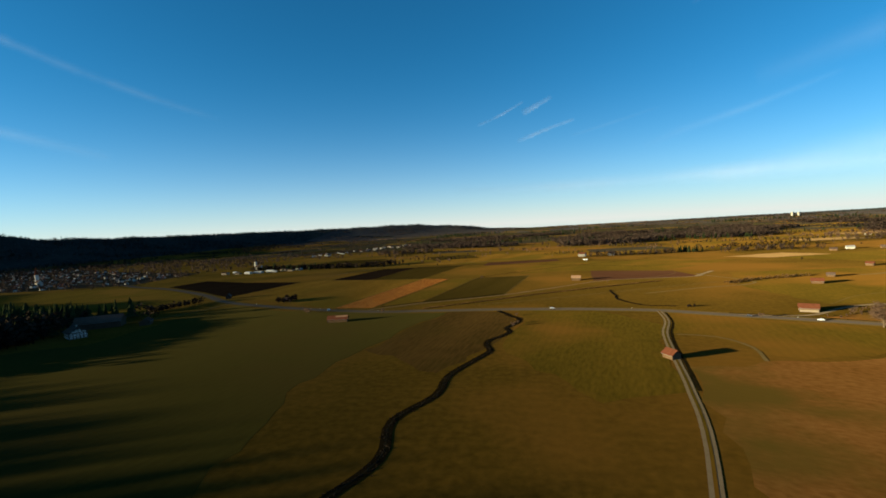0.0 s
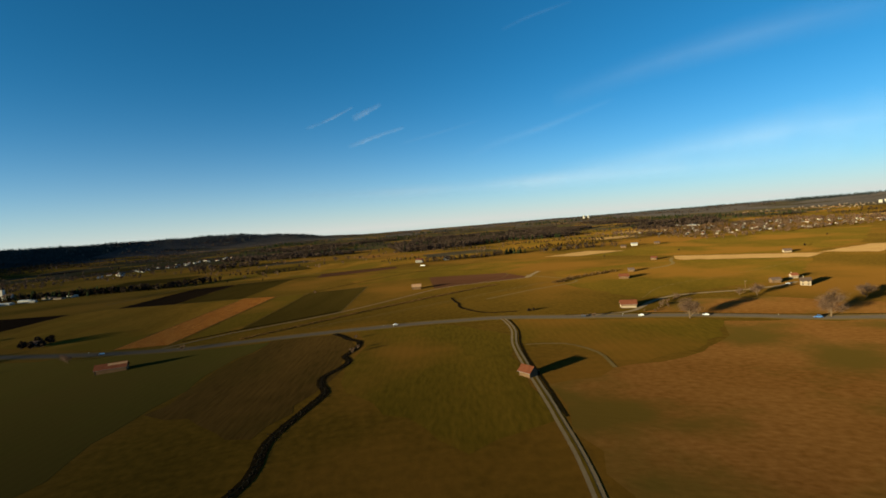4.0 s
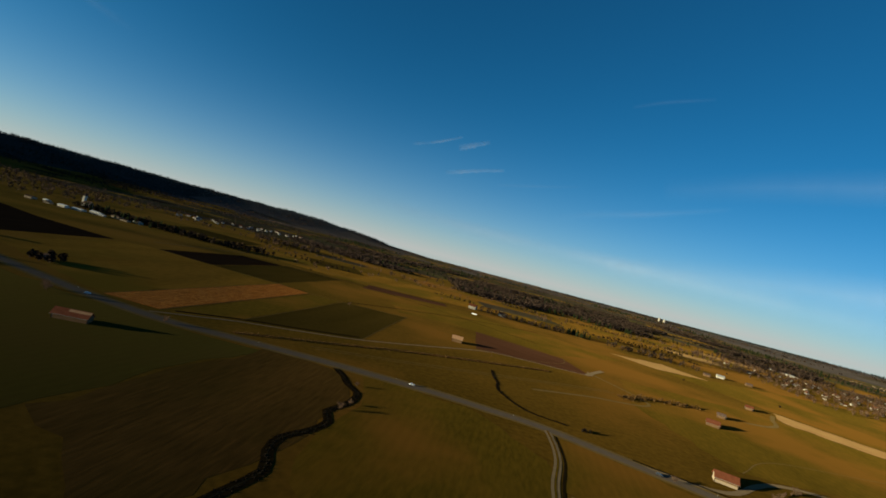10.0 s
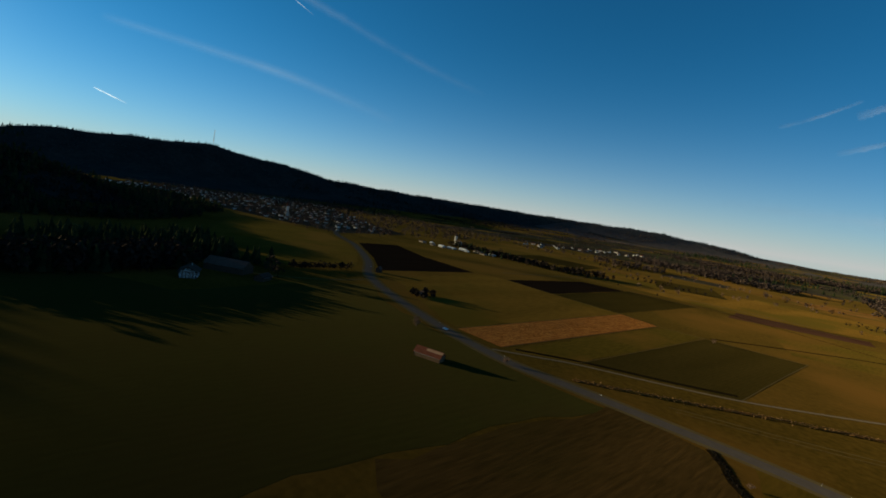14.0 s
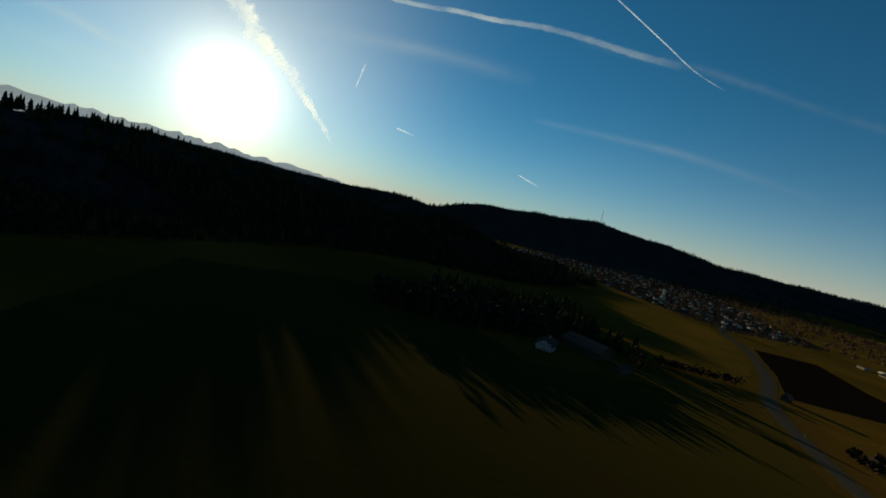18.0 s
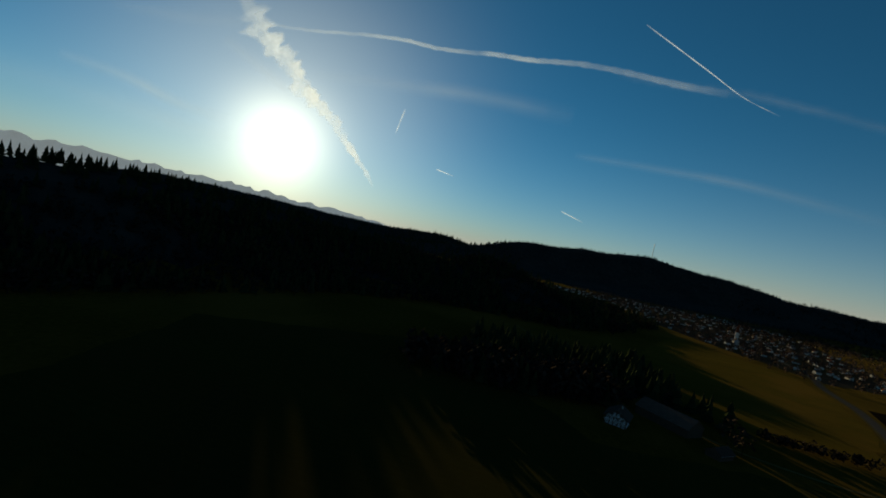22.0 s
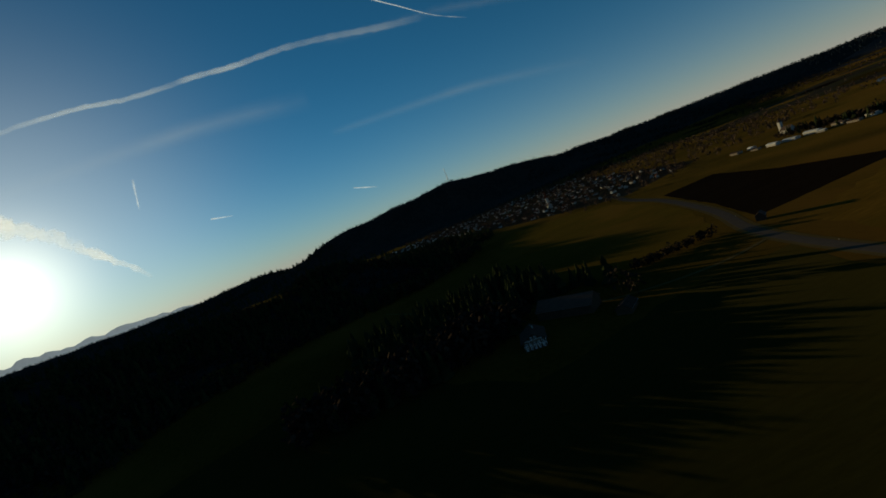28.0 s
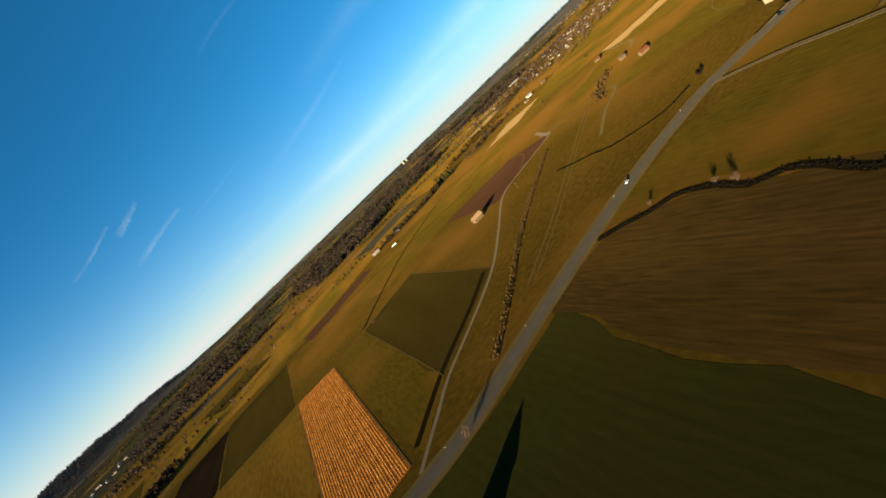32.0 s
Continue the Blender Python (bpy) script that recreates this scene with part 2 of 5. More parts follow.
VERGE = surface("dry_verge", (0.0700, 0.0470, 0.0170), (0.1120, 0.0770, 0.0300), 0.0667, 1.3333, bump=0.6, dist=0.5)
REED = island_surface("reed", (0.085, 0.044, 0.016), (0.190, 0.110, 0.042))
WATER = surface("brook_water", (0.012, 0.010, 0.006), (0.022, 0.018, 0.010), 0.2, 2, rough=0.85, bump=0.05)
# near-black: bank earth with the shade of cut banks put into its colour
SHADED_BANK = surface("shaded_bank_earth", (0.0070, 0.0050, 0.0020), (0.0150, 0.0100, 0.0040), 0.2, 1.3333, bump=0.6)
TILE = surface("red_roof_tiles", (0.082, 0.028, 0.015), (0.145, 0.052, 0.028), 0.4, 3.3333, bump=0.3, by_object=0.25)
TILE_PALE = surface("pale_roof_tiles", (0.26, 0.150, 0.085), (0.36, 0.215, 0.125), 0.4, 3.3333, bump=0.3)
TILE_DARK = surface("dark_roof_tiles", (0.0510, 0.0360, 0.0300), (0.0840, 0.0570, 0.0450), 0.3333, 3.3333, bump=0.3, by_object=0.35)
PLASTER = surface("white_plaster", (0.40, 0.365, 0.315), (0.58, 0.535, 0.47), 0.2667, 2, bump=0.1, by_object=0.2)
CREAM = surface("cream_plaster", (0.250, 0.195, 0.140), (0.370, 0.295, 0.215), 0.2667, 2, bump=0.1, by_object=0.12)
TIMBER = surface("weathered_timber", (0.11, 0.066, 0.036), (0.20, 0.125, 0.070), 0.3333, 2.6667, bump=0.3, by_object=0.2)
TIMBER_DARK = surface("dark_stained_timber", (0.050, 0.034, 0.024), (0.085, 0.058, 0.040), 0.3333, 2.6667, bump=0.3)
SHEET = surface("pale_sheet_roof", (0.24, 0.24, 0.24), (0.36, 0.36, 0.36), 0.2, 1.3333, rough=0.5, bump=0.1)
PANE = surface("window_glass", (0.03, 0.035, 0.04), (0.05, 0.055, 0.06), 0.3333, 1.3333, rough=0.1, bump=0.0)
BARK = surface("bark", (0.10, 0.070, 0.045), (0.18, 0.125, 0.080), 0.6667, 4, bump=0.5)
TWIG = island_surface("bare_twigs", (0.027, 0.019, 0.015), (0.066, 0.045, 0.034))
TWIG_PALE = island_surface("pale_bare_twigs", (0.075, 0.044, 0.028), (0.170, 0.105, 0.068))
TWIG_GREY = island_surface("grey_bare_twigs", (0.032, 0.022, 0.017), (0.082, 0.055, 0.041))
SPRUCE = island_surface("spruce_needles", (0.010, 0.014, 0.006), (0.026, 0.030, 0.012))
# paler and bluer than SPRUCE: distance haze is mixed into the needle colour
SPRUCE_HAZED = island_surface("haze_tinted_needles", (0.020, 0.026, 0.030), (0.034, 0.041, 0.045))
BUSH = island_surface("dark_bush_twigs", (0.012, 0.009, 0.007), (0.036, 0.026, 0.019))
SCRUB = surface("brown_winter_scrub", (0.0205, 0.0168, 0.0118), (0.0440, 0.0350, 0.0235), 0.008, 0.06, bump=0.6, dist=0.5, spread=0.14, stain=(0.0400, 0.0340, 0.0130), stain_scale=0.0027)
# wooded far ground in mauve grey, the haze of distance painted in
HAZED_WOODS = surface("haze_tinted_woods", (0.030, 0.026, 0.026), (0.056, 0.047, 0.044), 0.004, 0.0333, bump=0.6, dist=0.5, spread=0.16)
WOODS = surface("wooded_hillside", (0.0114, 0.0138, 0.0143), (0.0282, 0.0276, 0.0260), 0.0067, 0.04, bump=1.0, dist=0.5, spread=0.16)
ROCK = surface("snowy_rock_haze_glow", (0.4800, 0.5200, 0.6000), (0.8200, 0.8400, 0.8800), 0.0027, 0.0133, bump=0.6, dist=0.5)
# a faint emission on the rock stands in for bright haze before the far chain
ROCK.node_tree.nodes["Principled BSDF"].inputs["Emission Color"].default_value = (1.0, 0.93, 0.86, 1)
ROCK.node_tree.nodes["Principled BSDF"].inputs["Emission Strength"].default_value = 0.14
STEEL = surface("galvanised_steel", (0.16, 0.16, 0.17), (0.24, 0.24, 0.25), 0.6667, 3.3333, rough=0.6, metal=0.3, bump=0.1)
WHITE_PAINT = surface("white_car_paint", (0.70, 0.70, 0.70), (0.80, 0.80, 0.80), 0.6667, 3.3333, rough=0.3, bump=0.0)
BLUE_PAINT = surface("blue_car_paint", (0.05, 0.12, 0.30), (0.07, 0.16, 0.38), 0.6667, 3.3333, rough=0.3, bump=0.0)
DARK_PAINT = surface("dark_car_paint", (0.03, 0.03, 0.035), (0.05, 0.05, 0.055), 0.6667, 3.3333, rough=0.3, bump=0.0)
RUBBER = surface("tyre_rubber", (0.02, 0.02, 0.02), (0.03, 0.03, 0.03), 2, 6, bump=0.2)


def cloud_material(name, density, scale, through_ice=0.5, tone=(0.62, 0.73, 1.0), ragged=0.0, ribs=1.0):
    """A band of ice cloud, soft across its width; ragged breaks its edges into puffs, ribs draws the puffs out across the band."""
    m = bpy.data.materials.new(name)
    m.use_nodes = True
    nt, links = m.node_tree.nodes, m.node_tree.links
    nt.clear()
    out = nt.new("ShaderNodeOutputMaterial")
    dif, tra, clear = nt.new("ShaderNodeBsdfDiffuse"), nt.new("ShaderNodeBsdfTranslucent"), nt.new("ShaderNodeBsdfTransparent")
    for n in (dif, tra):
        n.inputs["Color"].default_value = (*tone, 1)
    ice, both = nt.new("ShaderNodeMixShader"), nt.new("ShaderNodeMixShader")
    ice.inputs["Fac"].default_value = through_ice
    links.new(dif.outputs[0], ice.inputs[1])
    links.new(tra.outputs[0], ice.inputs[2])
    uv = nt.new("ShaderNodeUVMap")
    sep = nt.new("ShaderNodeSeparateXYZ")
    links.new(uv.outputs["UV"], sep.inputs[0])

    def math_node(op, a, b=None):
        n = nt.new("ShaderNodeMath")
        n.operation = op
        for i, s in enumerate((a, b)):
            if s is None:
                continue
            if isinstance(s, (int, float)):
                n.inputs[i].default_value = s
            else:
                links.new(s, n.inputs[i])
        return n.outputs[0]

    middle = math_node("SUBTRACT", 1.0, math_node("ABSOLUTE", math_node("SUBTRACT", math_node("MULTIPLY", sep.outputs["Y"], 2.0), 1.0)))
    ends = math_node("POWER", math_node("SUBTRACT", 1.0, math_node("ABSOLUTE", math_node("SUBTRACT", math_node("MULTIPLY", sep.outputs["X"], 2.0), 1.0))), 0.45)
    geo, nz = nt.new("ShaderNodeNewGeometry"), nt.new("ShaderNodeTexNoise")
    nz.inputs["Scale"].default_value, nz.inputs["Detail"].default_value = scale, 6
    links.new(geo.outputs["Position"], nz.inputs["Vector"])
    mr = nt.new("ShaderNodeMapRange")
    mr.inputs["From Min"].default_value, mr.inputs["From Max"].default_value = 0.22, 0.64
    links.new(nz.outputs["Fac"], mr.inputs["Value"])
    if ragged:
        stretch, puff = nt.new("ShaderNodeMapping"), nt.new("ShaderNodeTexNoise")
        stretch.inputs["Scale"].default_value = (34.0 * ribs, 1.6, 1.0)
        stretch.inputs["Rotation"].default_value = (0, 0, 0.5)
        puff.inputs["Scale"].default_value, puff.inputs["Detail"].default_value = 1.0, 5
        links.new(uv.outputs["UV"], stretch.inputs["Vector"])
        links.new(stretch.outputs["Vector"], puff.inputs["Vector"])
        torn = math_node("ADD", middle, math_node("MULTIPLY", math_node("SUBTRACT", puff.outputs["Fac"], 0.55), ragged))
        step = nt.new("ShaderNodeMapRange")
        step.interpolation_type = "SMOOTHSTEP"
        step.inputs["From Min"].default_value, step.inputs["From Max"].default_value = 0.12, 0.62
        links.new(torn, step.inputs["Value"])
        edge = step.outputs["Result"]
    else:
        edge = math_node("POWER", middle, 1.3)
    fac = math_node("MULTIPLY", math_node("MULTIPLY", edge, ends), math_node("MULTIPLY", mr.outputs["Result"], density))
    links.new(math_node("MINIMUM", fac, 0.97), both.inputs["Fac"])
    links.new(clear.outputs[0], both.inputs[1])
    links.new(ice.outputs[0], both.inputs[2])
    links.new(both.outputs[0], out.inputs["Surface"])
    return m


TRAIL = cloud_material("contrail_ice", 1.7, 0.009, 0.75, (0.58, 0.70, 1.0))
TRAIL_TORN = cloud_material("broken_contrail_ice", 1.25, 0.006, 0.75, (0.60, 0.71, 1.0), 1.3, 0.8)
TRAIL_THIN = cloud_material("thin_contrail_ice", 0.47, 0.0022, 0.65, (0.62, 0.74, 1.0), 0.4, 0.35)
FLOCK = cloud_material("bright_cirrus_ice", 0.25, 0.006, ragged=0.9, ribs=0.3)
WISP = cloud_material("faint_cirrus_ice", 0.07, 0.0012)
LOW_VEIL = cloud_material("low_cirrus_ice", 0.27, 0.0012)
VEIL = cloud_material("cirrus_veil_ice", 0.14, 0.0016)

# ---- building helpers ----


def mesh_of(name, verts, faces, material, smooth=False):
    me = bpy.data.meshes.new(name)
    me.from_pydata([tuple(v) for v in verts], [], [tuple(f) for f in faces])
    me.materials.append(material)
    if smooth:
        me.shade_smooth()
    me.update()
    return me


def share(name, me, parent, m=None, label=""):
    ob = new(name, me)
    ob.parent = parent
    if m is not None:
        ob.matrix_local = m
    return tagged(ob, label)


def empty_at(name, x, y, up=0.0, turn=0):
    ob = new(name)
    ob.matrix_world = pose(*place(x, y, up), 0, 0, turn)
    return ob


def spline(pts, step=6.0):
    """Points along a smooth curve through pts."""
    p = [Vector((*q, 0)) if len(q) == 2 else Vector(q) for q in pts]
    p = [2 * p[0] - p[1]] + p + [2 * p[-1] - p[-2]]
    out = []
    for i in range(1, len(p) - 2):
        n = max(2, int((p[i + 1] - p[i]).length / step))
        for k in range(n):
            s = k / n
            out.append(0.5 * (2 * p[i] + (p[i + 1] - p[i - 1]) * s + (2 * p[i - 1] - 5 * p[i] + 4 * p[i + 1] - p[i + 2]) * s * s + (3 * p[i] - p[i - 1] - 3 * p[i + 1] + p[i + 2]) * s ** 3))
    out.append(p[-2])
    return out


# ---- the lie of the land ----
NEAR_HILL = ((-200, -520, 66), (-300, -400, 64), (-406, -236, 63), (-453, -206, 65), (-532, -158, 68), (-625, -95, 65), (-678, -39, 60), (-720, 36, 43), (-750, 115, 39), (-771, 180, 31), (-775, 222, 33), (-772, 252, 46), (-800, 290, 24), (-840, 350, 14), (-880, 432, 8), (-920, 540, 3))
MAST_HILL = ((-2620, 250, 24), (-2570, 488, 62), (-2517, 755, 145), (-2420, 1010, 168), (-2331, 1266, 180), (-2300, 1560, 156), (-2264, 1931, 108), (-2135, 2504, 98),
             (-1900, 3060, 98), (-1417, 3650, 92), (-826, 4020, 96), (-529, 4130, 72), (-150, 4250, 26))
MID_HILL = ((-3900, -2200, 120), (-3600, -1400, 110), (-3500, -700, 86), (-3450, -150, 74), (-3300, 180, 96), (-3200, 420, 70))
EAST_HILL = ((1500, 4300, 0), (2400, 3750, 4), (2950, 3200, 14), (3500, 2650, 26), (4050, 1900, 38), (4300, 1300, 40))


def ridge(x, y, line, wide):
    best = 0.0
    for (x0, y0, h0), (x1, y1, h1) in zip(line, line[1:]):
        dx, dy = x1 - x0, y1 - y0
        s = max(0.0, min(1.0, ((x - x0) * dx + (y - y0) * dy) / (dx * dx + dy * dy)))
        d = math.hypot(x - x0 - s * dx, y - y0 - s * dy)
        best = max(best, (h0 + s * (h1 - h0)) * math.exp(-((d / wide) ** 2)))
    return best


GRID = 1.5
MIDDLE, EYE = Vector((-40.0, 100.0)), 65.0


def place(x, y, up=0.0):
    """The plan is drawn on a grid of 1.5 m, whose far rim is drawn in; gives the point on the land in metres, lifted by up metres."""
    d = Vector((x, y)) - MIDDLE
    r = d.length
    k = GRID if r < 2000 else (3000 + (r - 2000) * 0.638) / r
    q = MIDDLE * GRID + d * k
    return Vector((q.x, q.y, EYE * GRID + (height(x, y) - EYE) * k + up))


def height(x, y):
    z = max(ridge(x, y, NEAR_HILL, 105.0), ridge(x, y, MAST_HILL, 420.0), ridge(x, y, MID_HILL, 420.0), ridge(x, y, EAST_HILL, 500.0))
    if z > 4:
        z += 0.10 * z * noise.noise(Vector((x * 0.006, y * 0.006, 3.1)))
    return z


def ticks():
    t, out = 0.0, [0.0]
    while t < 4900:
        t += 24 if t < 1250 else 46 if t < 3000 else 80
        out.append(t)
    return [-v for v in reversed(out[1:])] + out


XS, YS = ticks(), ticks()
gv = [place(x, y) for y in YS for x in XS]
nx = len(XS)
gf = [(j * nx + i, j * nx + i + 1, (j + 1) * nx + i + 1, (j + 1) * nx + i) for j in range(len(YS) - 1) for i in range(nx - 1)]
ground_me = mesh_of("ground", gv, gf, GRASS, smooth=True)
for m_ in (WOODS, SCRUB, HAZED_WOODS):
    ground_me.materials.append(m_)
for p in ground_me.polygons:
    i, j = p.index % (nx - 1), p.index // (nx - 1)
    x, y = (XS[i] + XS[i + 1]) / 2, (YS[j] + YS[j + 1]) / 2
    c = Vector((x, y, height(x, y)))
    wooded = c.z > 7 + 5 * noise.noise(c * 0.004) and not (c.x > 1200 and c.z < 14) or (c.x < -1500 and c.z > 1.2)
    brown = c.y > 1250 + 160 * noise.noise(c * 0.003) and c.x > -900 and noise.noise(Vector((c.x * 0.0022, c.y * 0.0045, 8))) > (-0.3 if c.y < 1600 else -0.8)
    # ground beyond this distance takes the haze-tinted colour
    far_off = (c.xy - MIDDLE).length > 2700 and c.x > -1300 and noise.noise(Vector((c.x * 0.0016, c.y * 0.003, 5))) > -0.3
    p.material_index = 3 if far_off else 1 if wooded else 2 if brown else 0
tagged(new("ground", ground_me), "olive winter meadows of a flat valley rising to wooded hills", "ground", kind="structure")


def field(name, pts, material, label, z=0.06, group="", category="field"):
    """A field: one sheet with an uneven outline, lying on the ground."""
    ring, rng = [], random.Random(len(pts) * 7 + int(abs(pts[0][0])))
    rough_edge = 0.6 if material in (STUBBLE_SOIL, DARKGREEN, SOIL, REDSOIL) else 2.4
    for a, b in zip(pts, pts[1:] + pts[:1]):
        a, b = Vector(a), Vector(b)
        n = max(1, int((b - a).length / 9))
        for k in range(n):
            q = a.lerp(b, k / n)
            ring.append((q.x + rng.uniform(-rough_edge, rough_edge), q.y + rng.uniform(-rough_edge, rough_edge)))
    bm = bmesh.new()
    f = bm.faces.new([bm.verts.new(place(x, y, z)) for x, y in ring])
    bmesh.ops.triangulate(bm, faces=[f])
    me = bpy.data.meshes.new(name)
    bm.to_mesh(me)
    bm.free()
    me.materials.append(material)
    if sum(p.normal.z for p in me.polygons) < 0:
        me.flip_normals()
    return tagged(new(name, me), label, category, group, "structure")


def strip(name, pts, width, z, material, label, category="road", thick=0.0):
    c = spline(pts)
    vs, fs = [], []
    for i, p in enumerate(c):
        d = (c[min(i + 1, len(c) - 1)] - c[max(i - 1, 0)]).normalized()
        n = Vector((-d.y, d.x, 0))
        w = width * (1 + 0.06 * noise.noise(Vector((p.x * 0.2, p.y * 0.2, 0))))
        for k in (-0.5, -0.42, 0.42, 0.5):
            q = p + n * w * k / GRID
            vs.append(place(q.x, q.y, z if abs(k) < 0.45 else max(0.02, z - thick)))
    for i in range(len(c) - 1):
        for k in range(3):
            a = i * 4 + k
            fs.append((a, a + 4, a + 5, a + 1))
    me = mesh_of(name, vs, fs, material)
    if sum(p.normal.z for p in me.polygons) < 0:
        me.flip_normals()
    return tagged(new(name, me), label, category, kind="structure")


# ---- fields ----
MAIN_ROAD = ((-1000, 800), (-760, 690), (-600, 630), (-513, 575), (-430, 532), (-332, 462), (-279, 413), (-244, 388), (-200, 365), (-160, 347), (-138, 338), (-107, 328), (-85, 323), (-62, 322),
             (-31, 320), (3, 317), (43, 311), (68, 305), (95, 297), (133, 275), (178, 249), (207, 228), (228, 209), (273, 182), (340, 135), (470, 30), (640, -120))
field("field", [(-135, 346), (-103, 341), (-63, 515), (-94, 527)], STUBBLE_SOIL, "orange maize stubble field in straight rows", 0.10)
field("field", [(-220, 556), (-162, 540), (-133, 683), (-184, 682)], SOIL, "dark ploughed field beside a strip of winter crop", 0.08)
field("field", [(-160, 539), (-97, 527), (-58, 690), (-131, 692)], DARKGREEN, "dark green strip of winter crop", 0.07)
field("field", [(-67, 360), (0, 384), (29, 517), (-30, 515)], DARKGREEN, "large dark green winter crop field", 0.07)
field("field", [(-28, 664), (84, 690), (84, 722), (-24, 718)], REDSOIL, "far strip of ploughed earth", 0.07)
field("field", [(-449, 556), (-344, 482), (-284, 432), (-257, 549), (-345, 572), (-436, 618)], SOIL, "black ploughed field in a bend of the road", 0.08)
field("field", [(86, 450), (184, 452), (178, 506), (100, 539)], REDSOIL, "reddish brown ploughed field beside a gravel track", 0.08)
field("field", [(291, 637), (370, 660), (402, 612), (327, 598)], STRAW, "pale straw-coloured strip of stubble", 0.08)
field("field", [(386, 496), (361, 458), (442, 379), (478, 395)], STRAW, "pale straw-coloured strip of stubble beside meadows", 0.08)
field("field", [(484, 402), (580, 418), (597, 400), (507, 362)], STRAW, "second pale stubble strip near a barn", 0.08)
field("field", [(70, 187), (90, 181), (100, 192), (118, 189), (141, 191), (168, 204), (190, 226), (207, 217), (228, 200), (273, 174), (340, 126), (310, -60), (120, -120), (40, 20), (58, 130)], HEATH, "wide reddish brown wet meadow", 0.06)
field("field", [(170, 263), (212, 284), (255, 262), (285, 208), (262, 196), (232, 213)], HEATH, "brown pasture between road and farm track", 0.06)
field("field", [(-36, 322), (-6, 309), (4, 292), (6, 272), (0, 250), (-12, 215), (-30, 180), (-70, 220), (-57, 266)], BROWN_MEADOW, "olive brown meadow beside a brook", 0.05)
field("field", [(8, 312), (60, 300), (85, 262), (70, 215), (62, 160), (30, 150), (-4, 220), (8, 262), (11, 285)], LAWN, "green meadow between brook and gravel track", 0.05)
field("field", [(98, 290), (130, 269), (178, 242), (188, 228), (166, 207), (141, 195), (118, 193), (104, 197), (106, 210), (100, 229), (84, 238), (93, 262)], LAWN, "green meadow in the bend of a gravel track", 0.05)
field("field", [(-92, 528), (-137, 348), (-196, 382), (-255, 420), (-250, 548), (-222, 556)], OLIVE, "olive brown meadow beside the orange stubble", 0.04)
field("field", [(-100, 338), (-68, 358), (-32, 515), (-61, 512)], LAWN, "narrow green meadow between stubble and crop", 0.05)
field("field", [(-303, 420), (-362, 476), (-450, 532), (-560, 580), (-690, 510), (-522, 392), (-400, 330), (-313, 325)], LAWN, "bright green meadow rounded by a road", 0.05)
field("field", [(-90, 318), (-40, 312), (-60, 262), (-85, 170), (-70, 40), (-330, 40), (-390, 195), (-320, 215), (-256, 246), (-256, 330), (-240, 380), (-200, 350)], SHADED_LAWN, "green meadow around a long red-roofed barn", 0.04)
field("field", [(220, 470), (345, 470), (440, 375), (330, 300), (250, 300), (196, 300), (186, 382)], LAWN, "broad green meadow around small barns", 0.04)
field("field", [(330, 590), (480, 640), (720, 700), (860, 600), (600, 440), (480, 415), (390, 500)], LAWN, "broad green meadow before a village", 0.04)
field("field", [(-240, 760), (-30, 700), (90, 740), (250, 800), (220, 870), (20, 900), (-200, 900)], OLIVE, "tan rough pasture with scattered bushes", 0.04)
field("field", [(300, 760), (520, 780), (700, 900), (900, 1250), (500, 1100), (300, 900)], OLIVE, "tan rough pasture beside woods", 0.04)
field("field", [(20, 540), (90, 545), (175, 515), (280, 590), (220, 640), (80, 660), (10, 600)], LAWN, "green mown meadow airstrip", 0.04)

field("village_ground", [(-548, 604), (-760, 570), (-1000, 520), (-1440, 450), (-1440, 1180), (-1000, 1005), (-760, 870), (-565, 780)], SCRUB, "brown winter gardens under the village houses", 0.03, category="gardens")

# patchwork of far fields
prng = random.Random(19)
for j in range(16):
    for i in range(20):
        x0, y0 = -1300 + i * 170 + prng.uniform(-30, 30), 880 + j * 150 * (1 + j * 0.06) + prng.uniform(-30, 30)
        if prng.random() < 0.25 or (x0 < -300 and y0 < 1150) or (x0 < -1000 and y0 > 2000) or (600 < x0 < 1150 and y0 < 1020):
            continue
        w, d, t = prng.uniform(60, 150), prng.uniform(45, 120) * (1 + j * 0.08), prng.uniform(-0.35, 0.35)
        mat_ = prng.choice((OLIVE, OLIVE, LAWN, LAWN, GRASS, HEATH, DARKGREEN, STRAW if prng.random() < 0.3 else SCRUB, SOIL))
        c, s_ = math.cos(t), math.sin(t)
        ring = [(x0 + c * a * w - s_ * b * d, y0 + s_ * a * w + c * b * d) for a, b in ((-0.5, -0.5), (0.5, -0.42), (0.46, 0.5), (-0.5, 0.45))]
        if max(height(*q) for q in ring) < 2.0:
            field("field", ring, mat_, "small far field in a patchwork of winter colours", 0.09, "far fields")

# rows of cut stalks on the orange field
srng = random.Random(4)
